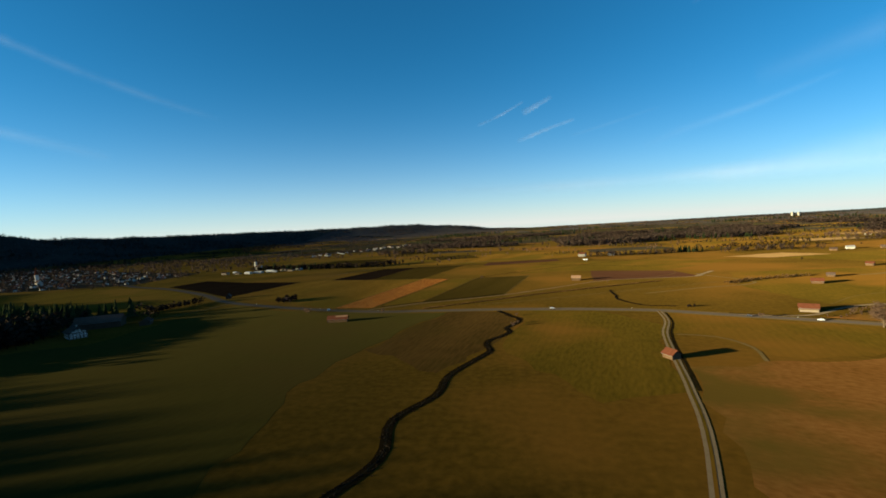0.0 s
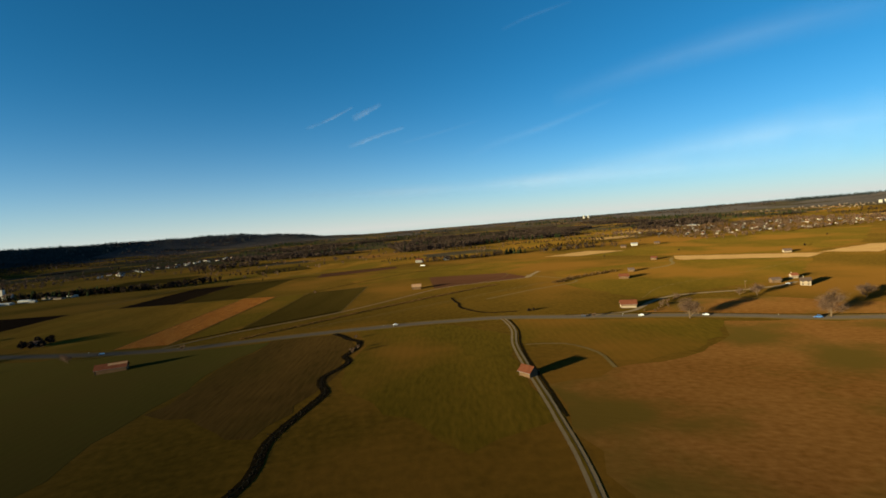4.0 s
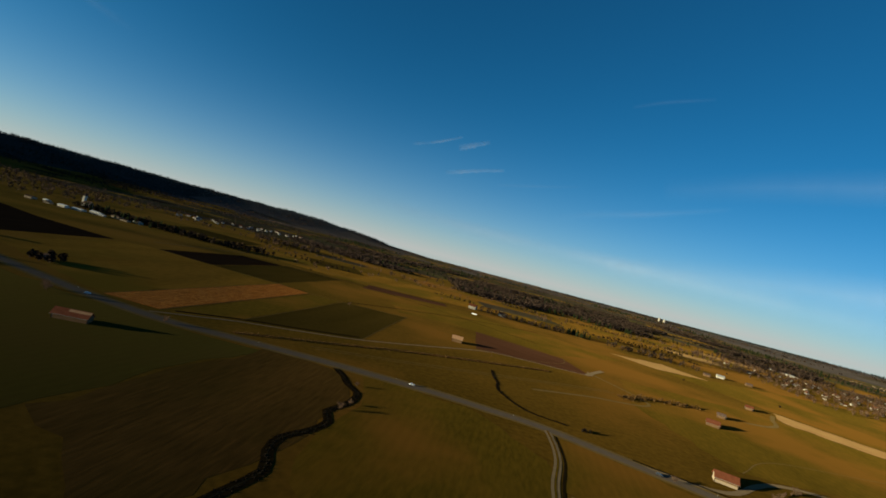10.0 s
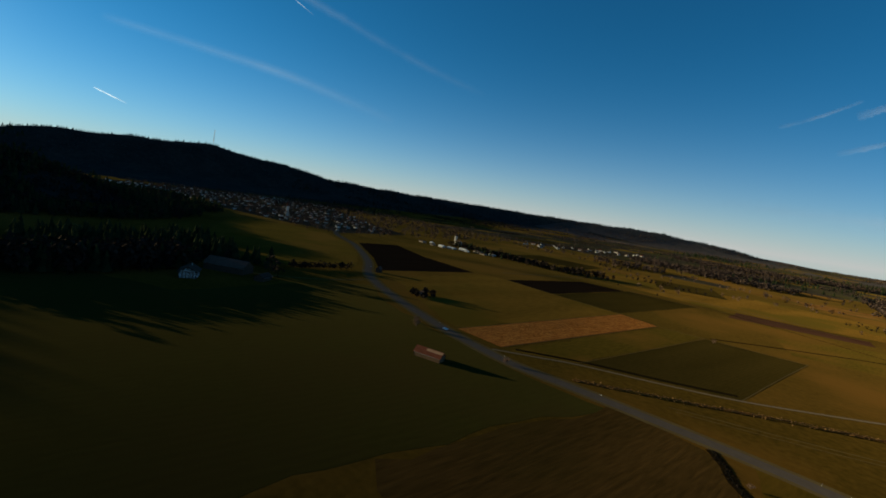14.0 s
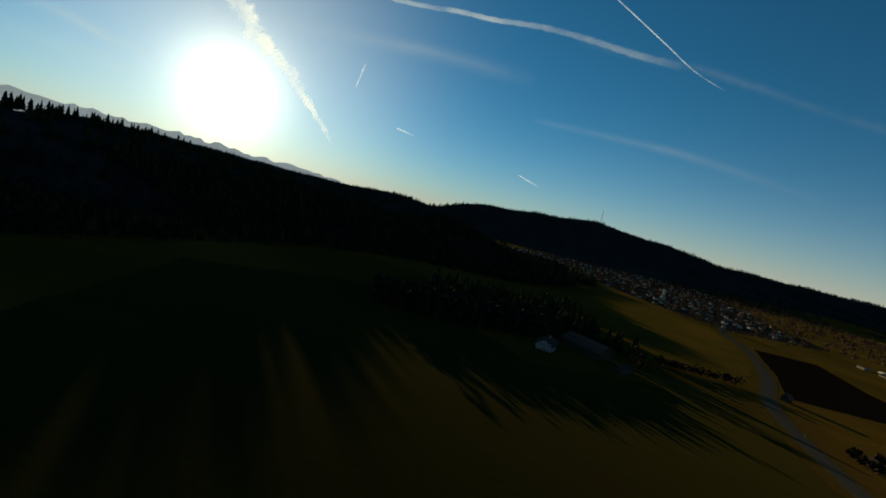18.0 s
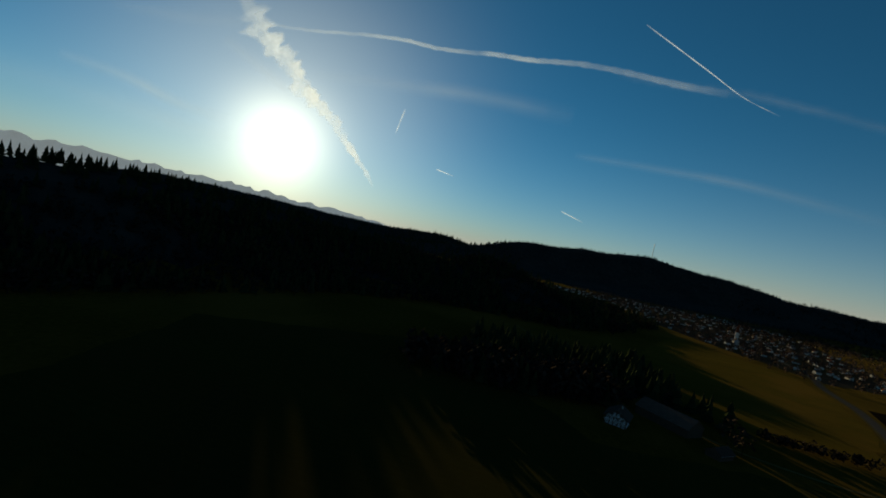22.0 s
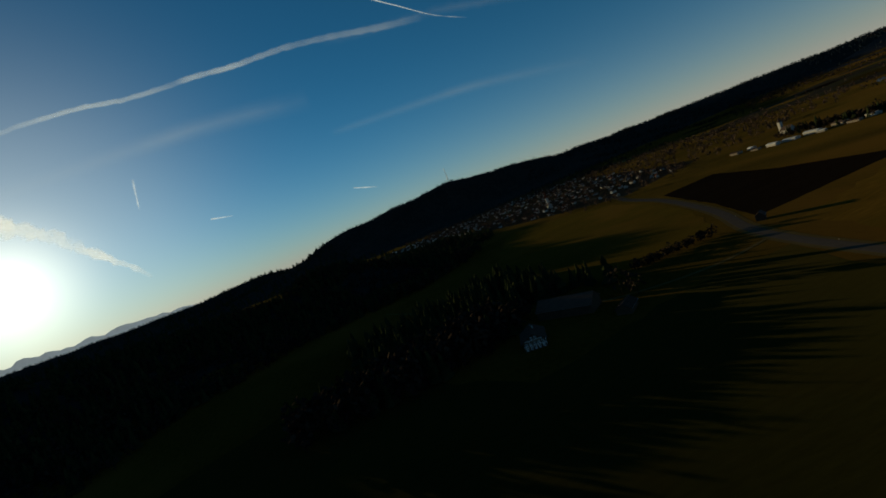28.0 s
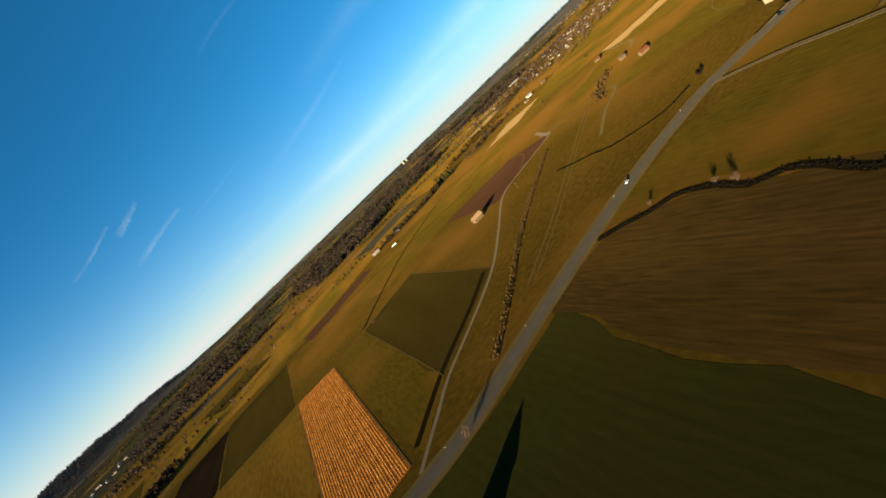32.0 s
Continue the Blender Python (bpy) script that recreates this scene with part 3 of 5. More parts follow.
for r in range(27):
    u = (r + 0.5 + srng.uniform(-0.16, 0.16)) / 27
    a, b = Vector((-134.2, 346.6)).lerp(Vector((-103.8, 341.8)), u), Vector((-93.2, 526)).lerp(Vector((-63.8, 514.8)), u)
    SV, SF, n = [], [], 90
    for k in range(n + 1):
        p = place(*a.lerp(b, k / n))
        h, o, hw = 0.07 + srng.uniform(-0.02, 0.02), srng.uniform(-0.09, 0.09), 0.50 + srng.uniform(-0.12, 0.12)
        SV += [(p.x - hw + o, p.y, 0.10), (p.x - hw * 0.5 + o, p.y, 0.10 + h), (p.x + hw * 0.5 + o, p.y, 0.10 + h), (p.x + hw + o, p.y, 0.10)]
        if k:
            q = len(SV) - 8
            SF += [(q, q + 1, q + 5, q + 4), (q + 1, q + 2, q + 6, q + 5), (q + 2, q + 3, q + 7, q + 6)]
    tagged(new("stubble_row", mesh_of("stubble_row", SV, SF, STUBBLE)), "straight row of cut orange maize stalks", "stubble", "stubble rows", "stuff")

# ---- roads, tracks, water ----
strip("road", MAIN_ROAD, 16.5, 0.10, VERGE, "dry grassy verge on both sides of the country road", "verge")
strip("road", MAIN_ROAD, 9.3, 0.16, ASPHALT, "grey asphalt country road with cars", "road", 0.05)
strip("road", ((-104, 333), (-84, 345), (-67, 355), (-30, 369), (2, 384), (40, 410), (94, 448), (128, 452), (182, 453), (188, 470)), 2.85, 0.14, GRAVEL, "pale gravel field track", "track")
strip("road", ((95, 295), (93, 280), (89, 263), (80, 240), (73, 213), (67, 186), (61, 160), (50, 120), (20, 40), (4, -10), (-8, -90)), 4.5, 0.14, GRAVEL, "pale winding gravel track beside a barn", "track")
strip("median", ((95, 295), (93, 280), (89, 263), (80, 240), (73, 213), (67, 186), (61, 160), (50, 120), (20, 40), (4, -10), (-8, -90)), 1.35, 0.19, LAWN, "grass strip between the wheel ruts", "verge")
strip("road", ((133, 277), (164, 270), (190, 285), (207, 293), (228, 294), (262, 285), (290, 283), (312, 288)), 4.8, 0.14, GRAVEL, "pale farm track to two houses", "track")
strip("road", ((188, 466), (205, 400), (150, 380), (108, 364)), 3.9, 0.13, VERGE, "faint grassy field path", "track")
strip("road", ((-254, 400), (-262, 352), (-292, 312), (-335, 302), (-432, 277), (-520, 262)), 3.6, 0.13, VERGE, "faint track to a farm under the hill", "track")
strip("road", ((-249, 600), (-205, 700), (-175, 775), (-78, 745), (40, 735)), 4.5, 0.13, VERGE, "faint field path far out on the meadows", "track")
strip("road", ((84, 236), (100, 229), (106, 210), (101, 190)), 2.4, 0.13, VERGE, "faint trodden path along the brown meadow", "track")
BROOK = ((-5, 312), (0, 303), (3, 294), (8, 286), (8, 278), (5, 269), (0, 260), (2, 251), (-2, 242), (-9, 233), (-10, 223), (-8, 213), (-14, 200), (-24, 178), (-26, 158), (-37, 136), (-35, 112), (-47, 84), (-50, 50), (-62, 10), (-60, -60))
# flat strip whose dark colour stands in for the shaded channel
strip("bank", BROOK, 5.2, 0.13, SHADED_BANK, "brook bank as a flat strip with its shade painted dark", "bank")
strip("water", BROOK, 0.7, 0.16, WATER, "dark narrow meadow brook", "water")
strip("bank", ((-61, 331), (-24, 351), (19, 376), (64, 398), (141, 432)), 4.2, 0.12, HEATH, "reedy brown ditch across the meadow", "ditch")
strip("bank", ((-59, 330), (-22, 349.6), (21, 374.4), (66, 396.4), (143, 430.4)), 0.8, 0.15, SHADED_BANK, "near-black line along one side of a reedy ditch", "ditch")
strip("bank", ((-30, 690), (60, 640), (170, 560)), 3, 0.12, SHADED_BANK, "dark ditch between meadows", "ditch")
strip("bank", ((-28, 520), (20, 560), (90, 610), (200, 660)), 3.3, 0.12, SHADED_BANK, "dark ditch between far meadows", "ditch")
# the roadside ditch is flat; its shadow is laid down as a dark colour
strip("bank", ((130, 283), (178, 257), (228, 217), (290, 178), (420, 82)), 2.1, 0.14, SHADED_BANK, "roadside ditch as a flat strip with its shade painted in", "ditch")

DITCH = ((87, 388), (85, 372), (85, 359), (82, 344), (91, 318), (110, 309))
# dark strip paints the shadow inside the winding ditch
strip("bank", DITCH, 2.55, 0.13, SHADED_BANK, "narrow ditch winding to the road, its shade painted dark", "ditch")
for pts, wide in ((((-23, 340), (24, 355), (83, 377), (133, 396), (181, 413)), 0.9), (((-20, 337), (27, 352), (86, 374), (136, 393), (184, 410)), 0.7), (((-68, 358), (-49, 436), (-31, 515)), 0.5), (((-103, 341), (-83, 428), (-63, 515)), 0.8),
                  (((-135, 346), (-115, 436), (-94, 527)), 0.9), (((0, 384), (14, 450), (29, 517)), 0.6), (((-222, 556), (-160, 540), (-94, 527), (-63, 515), (29, 517)), 1.1), (((-131, 692), (-58, 690), (84, 722)), 1.6),
                  (((132, 455), (168, 478), (180, 505)), 0.8), (((196, 300), (240, 330), (330, 345), (440, 375)), 0.8)):
    strip("field_edge", pts, wide, 0.12, VERGE, "thin pale grassy line along a field edge", "field edge")
# shade along the crop's edge, put down as a near-black strip
strip("bank", ((-97, 345), (-66, 362), (-30, 376), (-2, 389)), 4.5, 0.11, SHADED_BANK, "strip of shade painted dark beside the gravel track", "ditch")
# overgrown edge and the shadow beside it, both in one dark strip
strip("bank", ((97.4, 290), (95.4, 279), (91.6, 262), (82.6, 239), (75.4, 212.4), (69.6, 185), (63.4, 159)), 1.6, 0.12, SHADED_BANK, "overgrown edge along the winding track with its shadow painted in", "ditch")
strip("road", ((372, 480), (352, 458), (336, 436), (316, 424), (296, 420)), 5.5, 0.12, VERGE, "pale worn path at the end of a straw strip", "track")
strip("culvert", ((181, 454), (194, 470), (211, 490)), 6.3, 0.17, GRAVEL, "short pale gravel crossing at a field corner", "track")

# ---- plants ----


def canopy(rng, x, y, z, h, w, n, size, V, F, low=0.15):
    """Ragged clumps of twigs in an uneven crown."""
    ax, ay = rng.uniform(0.8, 1.2), rng.uniform(0.8, 1.2)
    for _ in range(n):
        u, th = rng.uniform(-1, 1), rng.uniform(0, 6.283)
        r = (1 - u * u) ** 0.5 * rng.uniform(0.35, 1.0) ** 0.5
        cx, cy, cz = x + w * ax * r * math.cos(th), y + w * ay * r * math.sin(th), z + h * (low + (1 - low) * (0.5 + 0.5 * u * rng.uniform(0.6, 1.05)))
        a, b = rng.uniform(0, 6.283), rng.uniform(-0.9, 0.9)
        e = size * rng.uniform(0.5, 1.2)
        d = Vector((math.cos(a) * math.cos(b), math.sin(a) * math.cos(b), abs(math.sin(b)) + 0.25)) * e
        s = Vector((-math.sin(a), math.cos(a), rng.uniform(-0.5, 0.5))) * e * 0.45
        i = len(V)
        V += [(cx - d.x * 0.5, cy - d.y * 0.5, cz - d.z * 0.5), (cx + s.x, cy + s.y, cz + s.z), (cx + d.x * 0.5, cy + d.y * 0.5, cz + d.z * 0.5), (cx - s.x * 0.8, cy - s.y * 0.8, cz - s.z * 0.8)]
        F.append((i, i + 1, i + 2, i + 3))


def conifer(rng, x, y, z, h, w, V, F, tiers=4, sides=7):
    for k in range(tiers):
        z0, z1 = z + h * (0.10 + 0.8 * k / tiers), z + h * (0.10 + 0.8 * k / tiers + 0.9 / tiers * 1.35)
        r, i = w * (1 - k / tiers) ** 0.8, len(V)
        ph = rng.uniform(0, 6)
        for s in range(sides):
            a = ph + 6.283 * s / sides
            q = r * rng.uniform(0.65, 1.15)
            V.append((x + q * math.cos(a), y + q * math.sin(a), z0 + rng.uniform(-0.05, 0.04) * h))
        V.append((x + rng.uniform(-0.03, 0.03) * h, y + rng.uniform(-0.03, 0.03) * h, min(z1, z + h)))
        F += [(i + s, i + (s + 1) % sides, i + sides) for s in range(sides)]


def grove(name, spots, material, label, kind_of="bare", h=(7, 13), seed=1, n=26, size=2.2, category="trees"):
    rng, V, F = random.Random(seed), [], []
    for x, y in spots:
        hh = rng.uniform(*h)
        x, y, z = place(x, y)
        if kind_of == "conifer":
            conifer(rng, x, y, z, hh, hh * rng.uniform(0.20, 0.34), V, F)
        else:
            i = len(V)
            tw = 0.02 * hh
            V += [(x - tw, y, z), (x + tw, y, z), (x, y + tw, z), (x, y, z + hh * 0.7)]
            F += [(i, i + 1, i + 3), (i + 1, i + 2, i + 3), (i + 2, i, i + 3)]
            canopy(rng, x, y, z, hh, hh * rng.uniform(0.26, 0.42), n, size, V, F)
    return tagged(new(name, mesh_of(name, V, F, material)), label, category, kind="stuff")


def along(pts, step, wide, seed):
    rng = random.Random(seed)
    return [(p.x + rng.gauss(0, wide), p.y + rng.gauss(0, wide)) for p in spline(pts, step)]


def within(x0, x1, y0, y1, n, seed, keep=None):
    rng, out = random.Random(seed), []
    while len(out) < n:
        p = (rng.uniform(x0, x1), rng.uniform(y0, y1))
        if keep is None or keep(*p):
            out.append(p)
    return out


# spruce forest on the near hill, thickest on its crest
crest = []
for (x0, y0, h0), (x1, y1, h1) in zip(NEAR_HILL, NEAR_HILL[1:]):
    n = int(math.hypot(x1 - x0, y1 - y0) / 2.6)
    crng = random.Random(n)
    for k in range(n * 3):
        s = crng.random()
        off = crng.gauss(0, 46)
        d = Vector((x1 - x0, y1 - y0)).normalized()
        crest.append((x0 + (x1 - x0) * s - d.y * off, y0 + (y1 - y0) * s + d.x * off))
grove("spruce_forest", crest, SPRUCE, "dense dark spruce forest on the crest of the near hill", "conifer", (15, 24), 5, category="forest")
grove("slope_spruces", within(-900, -150, -420, 520, 5200, 9, lambda x, y: 0.6 < height(x, y) < 50 and noise.noise(Vector((x * 0.008, y * 0.008, 5))) > -0.15), SPRUCE, "dark spruces down the shaded slope", "conifer", (13.5, 25.5), 10, category="forest")
grove("bare_forest", within(-860, -180, -360, 500, 2600, 8, lambda x, y: 0.4 < height(x, y) < 46), BUSH, "dark leafless wood on the slope of the near hill", "bare", (13.5, 22.5), 6, 30, 3.9, "forest")

# woods on the far ridges
far = []
for line, wide, per in ((MAST_HILL, 260, 0.75), (MID_HILL, 240, 0.4), (EAST_HILL, 150, 0.3)):
    for (x0, y0, h0), (x1, y1, h1) in zip(line, line[1:]):
        frng = random.Random(int(x0))
        d = Vector((x1 - x0, y1 - y0))
        for _ in range(int(d.length * per * 2)):
            s, off = frng.random(), frng.gauss(0, wide)
            u = d.normalized()
            far.append((x0 + d.x * s - u.y * off, y0 + d.y * s + u.x * off))
grove("ridge_forest", far, SPRUCE_HAZED, "mixed dark woods along the far ridges", "conifer", (8, 15), 7, category="forest")

grove("western_woods", within(-3300, -1150, -1900, 560, 2600, 71, lambda x, y: height(x, y) > 1 or noise.noise(Vector((x * 0.002, y * 0.002, 4))) > -0.25), SPRUCE, "dark woods filling the valley behind the near hill", "conifer", (18, 30), 72, category="woods")
grove("leafless_wood", within(140, 640, 1040, 1380, 1500, 75, lambda x, y: noise.noise(Vector((x * 0.006, y * 0.009, 2))) > -0.2), TWIG_GREY, "large dark leafless wood on the plain", "bare", (13.5, 22.5), 76, 18, 5.2, "woods")
grove("wood_spruces", within(150, 560, 1060, 1340, 130, 77), SPRUCE, "dark spruces standing in a leafless wood", "conifer", (13.5, 22.5), 78, category="woods")
grove("plain_woods", within(-300, 1250, 1050, 2100, 4200, 21, lambda x, y: noise.noise(Vector((x * 0.0035, y * 0.007, 1))) > 0.14), TWIG_GREY, "reddish leafless woods on the plain", "bare", (10.5, 19.5), 22, 18, 5.6, "woods")
grove("plain_conifers", within(-400, 1700, 1200, 3000, 800, 23, lambda x, y: noise.noise(Vector((x * 0.0025, y * 0.004, 7))) > 0.14), SPRUCE, "dark spruce woods on the plain", "conifer", (13.5, 22.5), 24, category="woods")
grove("far_woods", within(-1400, 3000, 2000, 4300, 2600, 25, lambda x, y: noise.noise(Vector((x * 0.0018, y * 0.003, 2))) > 0.10), TWIG_GREY, "far dark leafless woods towards the horizon", "bare", (8, 13), 26, 8, 6.5, "woods")
hrng = random.Random(91)
lines = []
for _ in range(70):
    x, y, a, d = hrng.uniform(-420, 1500), hrng.uniform(800, 1800), hrng.uniform(-0.45, 0.3), hrng.uniform(40, 190)
    if (600 < x < 1150 and 640 < y < 1010) or (x > 0 and y < 720 and x < 330):
        continue
    k = int(d / 5)
    lines += [(x + math.cos(a) * d * q / k + hrng.gauss(0, 2.2), y + math.sin(a) * d * q / k + hrng.gauss(0, 2.2)) for q in range(k)]
grove("field_hedges", lines, BUSH, "dark hedges and tree rows between far meadows", "bare", (3.75, 12), 92, 16, 3, "hedges")
grove("yard_bushes", [(186, 270), (189, 273), (192, 271), (190, 268), (209, 286), (213, 287), (199, 280), (176, 262), (172, 266), (195, 276), (203, 283), (216, 289), (182, 267)], TWIG_PALE, "low brown bushes in the yard behind the pale barn", "bare", (1.2, 3.0), 97, 60, 1.0, "bushes")
grove("barn_bushes", [(-204, 386), (-201, 397), (-196, 399), (-191, 394), (-206, 392), (-192, 385), (-198, 384)], BUSH, "dark trees crowding round a timber barn", "bare", (6, 10.5), 96, 90, 2.85, "trees")
grove("lone_bushes", within(-250, 600, 700, 780, 4, 93) + within(330, 700, 420, 700, 4, 94), BUSH, "single dark bushes on the meadows", "bare", (1.8, 5.25), 95, 26, 1.95, "bushes")
grove("heath_shrubs", [(86, 99), (88, 101), (85, 96), (140, 120), (176, 96), (178, 99), (120, 62)], BUSH, "low dark shrubs on the brown wet meadow", "bare", (0.9, 2.25), 62, 40, 1.35, "bushes")
grove("field_bushes", within(-260, 620, 740, 1080, 130, 31, lambda x, y: noise.noise(Vector((x * 0.012, y * 0.02, 3))) > 0.12), TWIG_PALE, "scattered leafless bushes on rough pasture", "bare", (5, 12), 32, 30, 2.4, "bushes")
grove("valley_hedges", within(-900, 1700, 900, 2300, 1000, 33, lambda x, y: abs(noise.noise(Vector((x * 0.004, y * 0.006, 9)))) < 0.05), TWIG_GREY, "lines of leafless hedges across the far fields", "bare", (6, 15), 34, 16, 3.9, "hedges")
grove("church_trees", along(((-436, 772), (-400, 768), (-361, 764), (-320, 745), (-281, 740), (-231, 742), (-183, 770)), 1.3, 9, 35), BUSH, "dense dark leafless trees beside the church", "bare", (9, 15), 36, 40, 3.6)
grove("church_spruces", along(((-440, 790), (-400, 760), (-350, 748), (-300, 745)), 5.0, 8, 135), SPRUCE, "dark spruces among the leafless trees by the church", "conifer", (13, 20), 136)
grove("row_of_trees", along(((140, 744), (183, 734), (236, 730), (268, 737)), 3.2, 4, 37), TWIG_GREY, "row of reddish leafless trees beside a white building", "bare", (9, 15), 38, 36, 2.85)
grove("spruce_group", along(((271, 739), (300, 732)), 2.2, 3, 39), SPRUCE, "small group of dark spruces in the meadow", "conifer", (12, 18), 40)
grove("thicket", along(((322, 706), (360, 712), (396, 712), (425, 682)), 3.5, 6, 41), TWIG_GREY, "brown leafless thicket in the meadow", "bare", (9, 16.5), 42, 30, 3.3)
grove("hedge_by_barn", along(((184, 398), (205, 414), (232, 421), (264, 428)), 0.7, 2.6, 43), REED, "low brown hedge leading to a small barn", "bare", (1.2, 3.6), 44, 34, 1.1, "hedge")
grove("grove_on_bend", along(((-306, 352), (-299, 376), (-292, 402)), 1.6, 1.6, 45), BUSH, "dark row of trees on the bend of the road", "bare", (6, 10.5), 46, 40, 2.4)
grove("farm_spruces", within(-425, -306, 205, 335, 330, 98, lambda x, y: not (-330 < x and 280 < y < 325)) + within(-345, -302, 176, 236, 110, 198), SPRUCE, "tall dark spruces crowding behind the farm", "conifer", (17, 27), 99, category="trees")
grove("farm_wood", within(-338, -300, 203, 278, 120, 211, lambda x, y: not (-304 < x and 255 < y)) + within(-334, -304, 160, 196, 40, 212), BUSH, "thick leafless wood behind the farm", "bare", (20, 27), 213, 44, 4.6, "woods")
grove("farm_trees", [(-306, 262), (-318, 276), (-322, 288), (-286, 322), (-276, 322), (-326, 312), (-318, 276), (-305, 246), (-298, 238)], BUSH, "tall dark leafless trees round the farm", "bare", (15, 22.5), 47, 70, 3.3)
reed_spots = along(((-61, 331), (-24, 351), (19, 376), (64, 398), (141, 432)), 0.28, 1.2, 49)
grove("reeds", reed_spots, REED, "tan reeds and dry shrubs along a ditch", "bare", (0.2, 1.1), 50, 9, 0.8, "reeds")
grove("village_trees", within(-1500, -520, 520, 1250, 1700, 51, lambda x, y: y > 560 + (x + 600) * -0.05), TWIG_GREY, "brown leafless garden trees among the village houses", "bare", (9, 18), 52, 20, 3.6)
grove("hill_foot_woods", within(-2300, -950, 760, 2600, 1500, 73, lambda x, y: y > 700 - 0.75 * (x + 900) and noise.noise(Vector((x * 0.004, y * 0.004, 6))) > -0.1), BUSH, "dark leafless woods between village and ridge", "bare", (12, 21), 74, 14, 5.1, "woods")
grove("east_village_trees", within(580, 1180, 630, 1030, 900, 53), TWIG_PALE, "leafless garden trees in the eastern village", "bare", (8, 14), 54, 26, 3.0)
grove("hamlet_trees", within(-560, -300, 1120, 1640, 60, 55), TWIG, "leafless trees in the hamlet below the ridge", "bare", (9, 16.5), 56, 18, 3.6)


grove("brook_bushes", along(BROOK, 0.35, 0.8, 63), BUSH, "dark low growth overhanging the brook", "bare", (0.12, 0.4), 64, 12, 0.7, "bushes")
grove("ditch_bushes", along(DITCH, 0.5, 0.5, 65), BUSH, "low dark growth along a narrow ditch", "bare", (0.15, 0.5), 66, 8, 0.8, "bushes")
grove("ditch_thicket", [(117, 306), (118, 307), (116, 305), (118, 305), (120, 305)], BUSH, "dark thicket where a ditch meets the road", "bare", (1.5, 3.2), 166, 50, 1.1, "bushes")


def limb(V, F, a, b, ra, rb, sides=5):
    d = (b - a).normalized()
    u = d.orthogonal().normalized()
    v = d.cross(u)
    i = len(V)
    for p, r in ((a, ra), (b, rb)):
        V += [tuple(p + (u * math.cos(6.283 * k / sides) + v * math.sin(6.283 * k / sides)) * r) for k in range(sides)]
    F += [(i + k, i + (k + 1) % sides, i + sides + (k + 1) % sides, i + sides + k) for k in range(sides)]


def bare_tree(x, y, h, seed, label, wide=0.5):
    """A leafless tree: trunk, limbs bending outwards, and a loose round crown of fine twigs."""
    rng = random.Random(seed)
    ob = empty_at("tree", x, y)
    V, F, TV, TF = [], [], [], []
    fork = h * rng.uniform(0.06, 0.11)
    limb(V, F, Vector((0, 0, -0.2)), Vector((0, 0, fork)), h * 0.026, h * 0.020, 8)
    top = Vector((rng.gauss(0, 0.03) * h, rng.gauss(0, 0.03) * h, h * 0.74))
    limb(V, F, Vector((0, 0, fork)), top, h * 0.018, h * 0.006, 6)
    tips = [top]
    for k in range(13):
        a, up = k * 2.4 + rng.uniform(-0.3, 0.3), rng.uniform(0.25, 0.85)
        p0 = Vector((0, 0, fork)).lerp(top, rng.uniform(0.0, 0.6))
        r = h * wide * rng.uniform(0.45, 0.8)
        p1 = p0 + Vector((math.cos(a) * r * 0.5, math.sin(a) * r * 0.5, h * 0.12 * (0.6 + up)))
        p2 = p1 + Vector((math.cos(a) * r * 0.5, math.sin(a) * r * 0.5, h * 0.20 * up))
        limb(V, F, p0, p1, h * 0.011, h * 0.008, 5)
        limb(V, F, p1, p2, h * 0.008, h * 0.004, 4)
        tips += [p1, p2, p1.lerp(p2, 0.5)]
    for o in tips:
        for _ in range(58 if h > 12 else 36):
            d = Vector((rng.gauss(0, 1), rng.gauss(0, 1), rng.gauss(0.35, 0.8))).normalized() * h * rng.uniform(0.08, 0.20)
            q = o + Vector((rng.gauss(0, 0.06), rng.gauss(0, 0.06), rng.gauss(0, 0.05))) * h
            e = d.orthogonal().normalized() * h * (0.0048 if h > 12 else 0.0035)
            n = len(TV)
            TV.extend([tuple(q - e), tuple(q + e), tuple(q + d)])
            TF.append((n, n + 1, n + 2))
    share("trunk", mesh_of("trunk", V, F, BARK), ob)
    share("crown", mesh_of("crown", TV, TF, TWIG_PALE), ob)
    return tagged(ob, label, "tree", "roadside trees")


for k, (x, y, h) in enumerate(((179, 239, 14), (233, 208, 15), (278, 191, 14), (253, 266, 9), (289, 230, 10), (246, 272, 6), (-148, 325, 5.5), (-153, 331, 5), (7, 271, 2.6), (4, 264, 3.4), (7, 294, 2.4),
                               (189, 272, 5), (211, 286, 5), (-89, 320, 4), (140, 268, 3.5), (-24, 505, 4), (330, 138, 12))):
    bare_tree(x, y, h * 1.5, 60 + k, "leafless tree beside the road with fine brown twigs" if h > 6 else "small leafless shrub in the meadow")

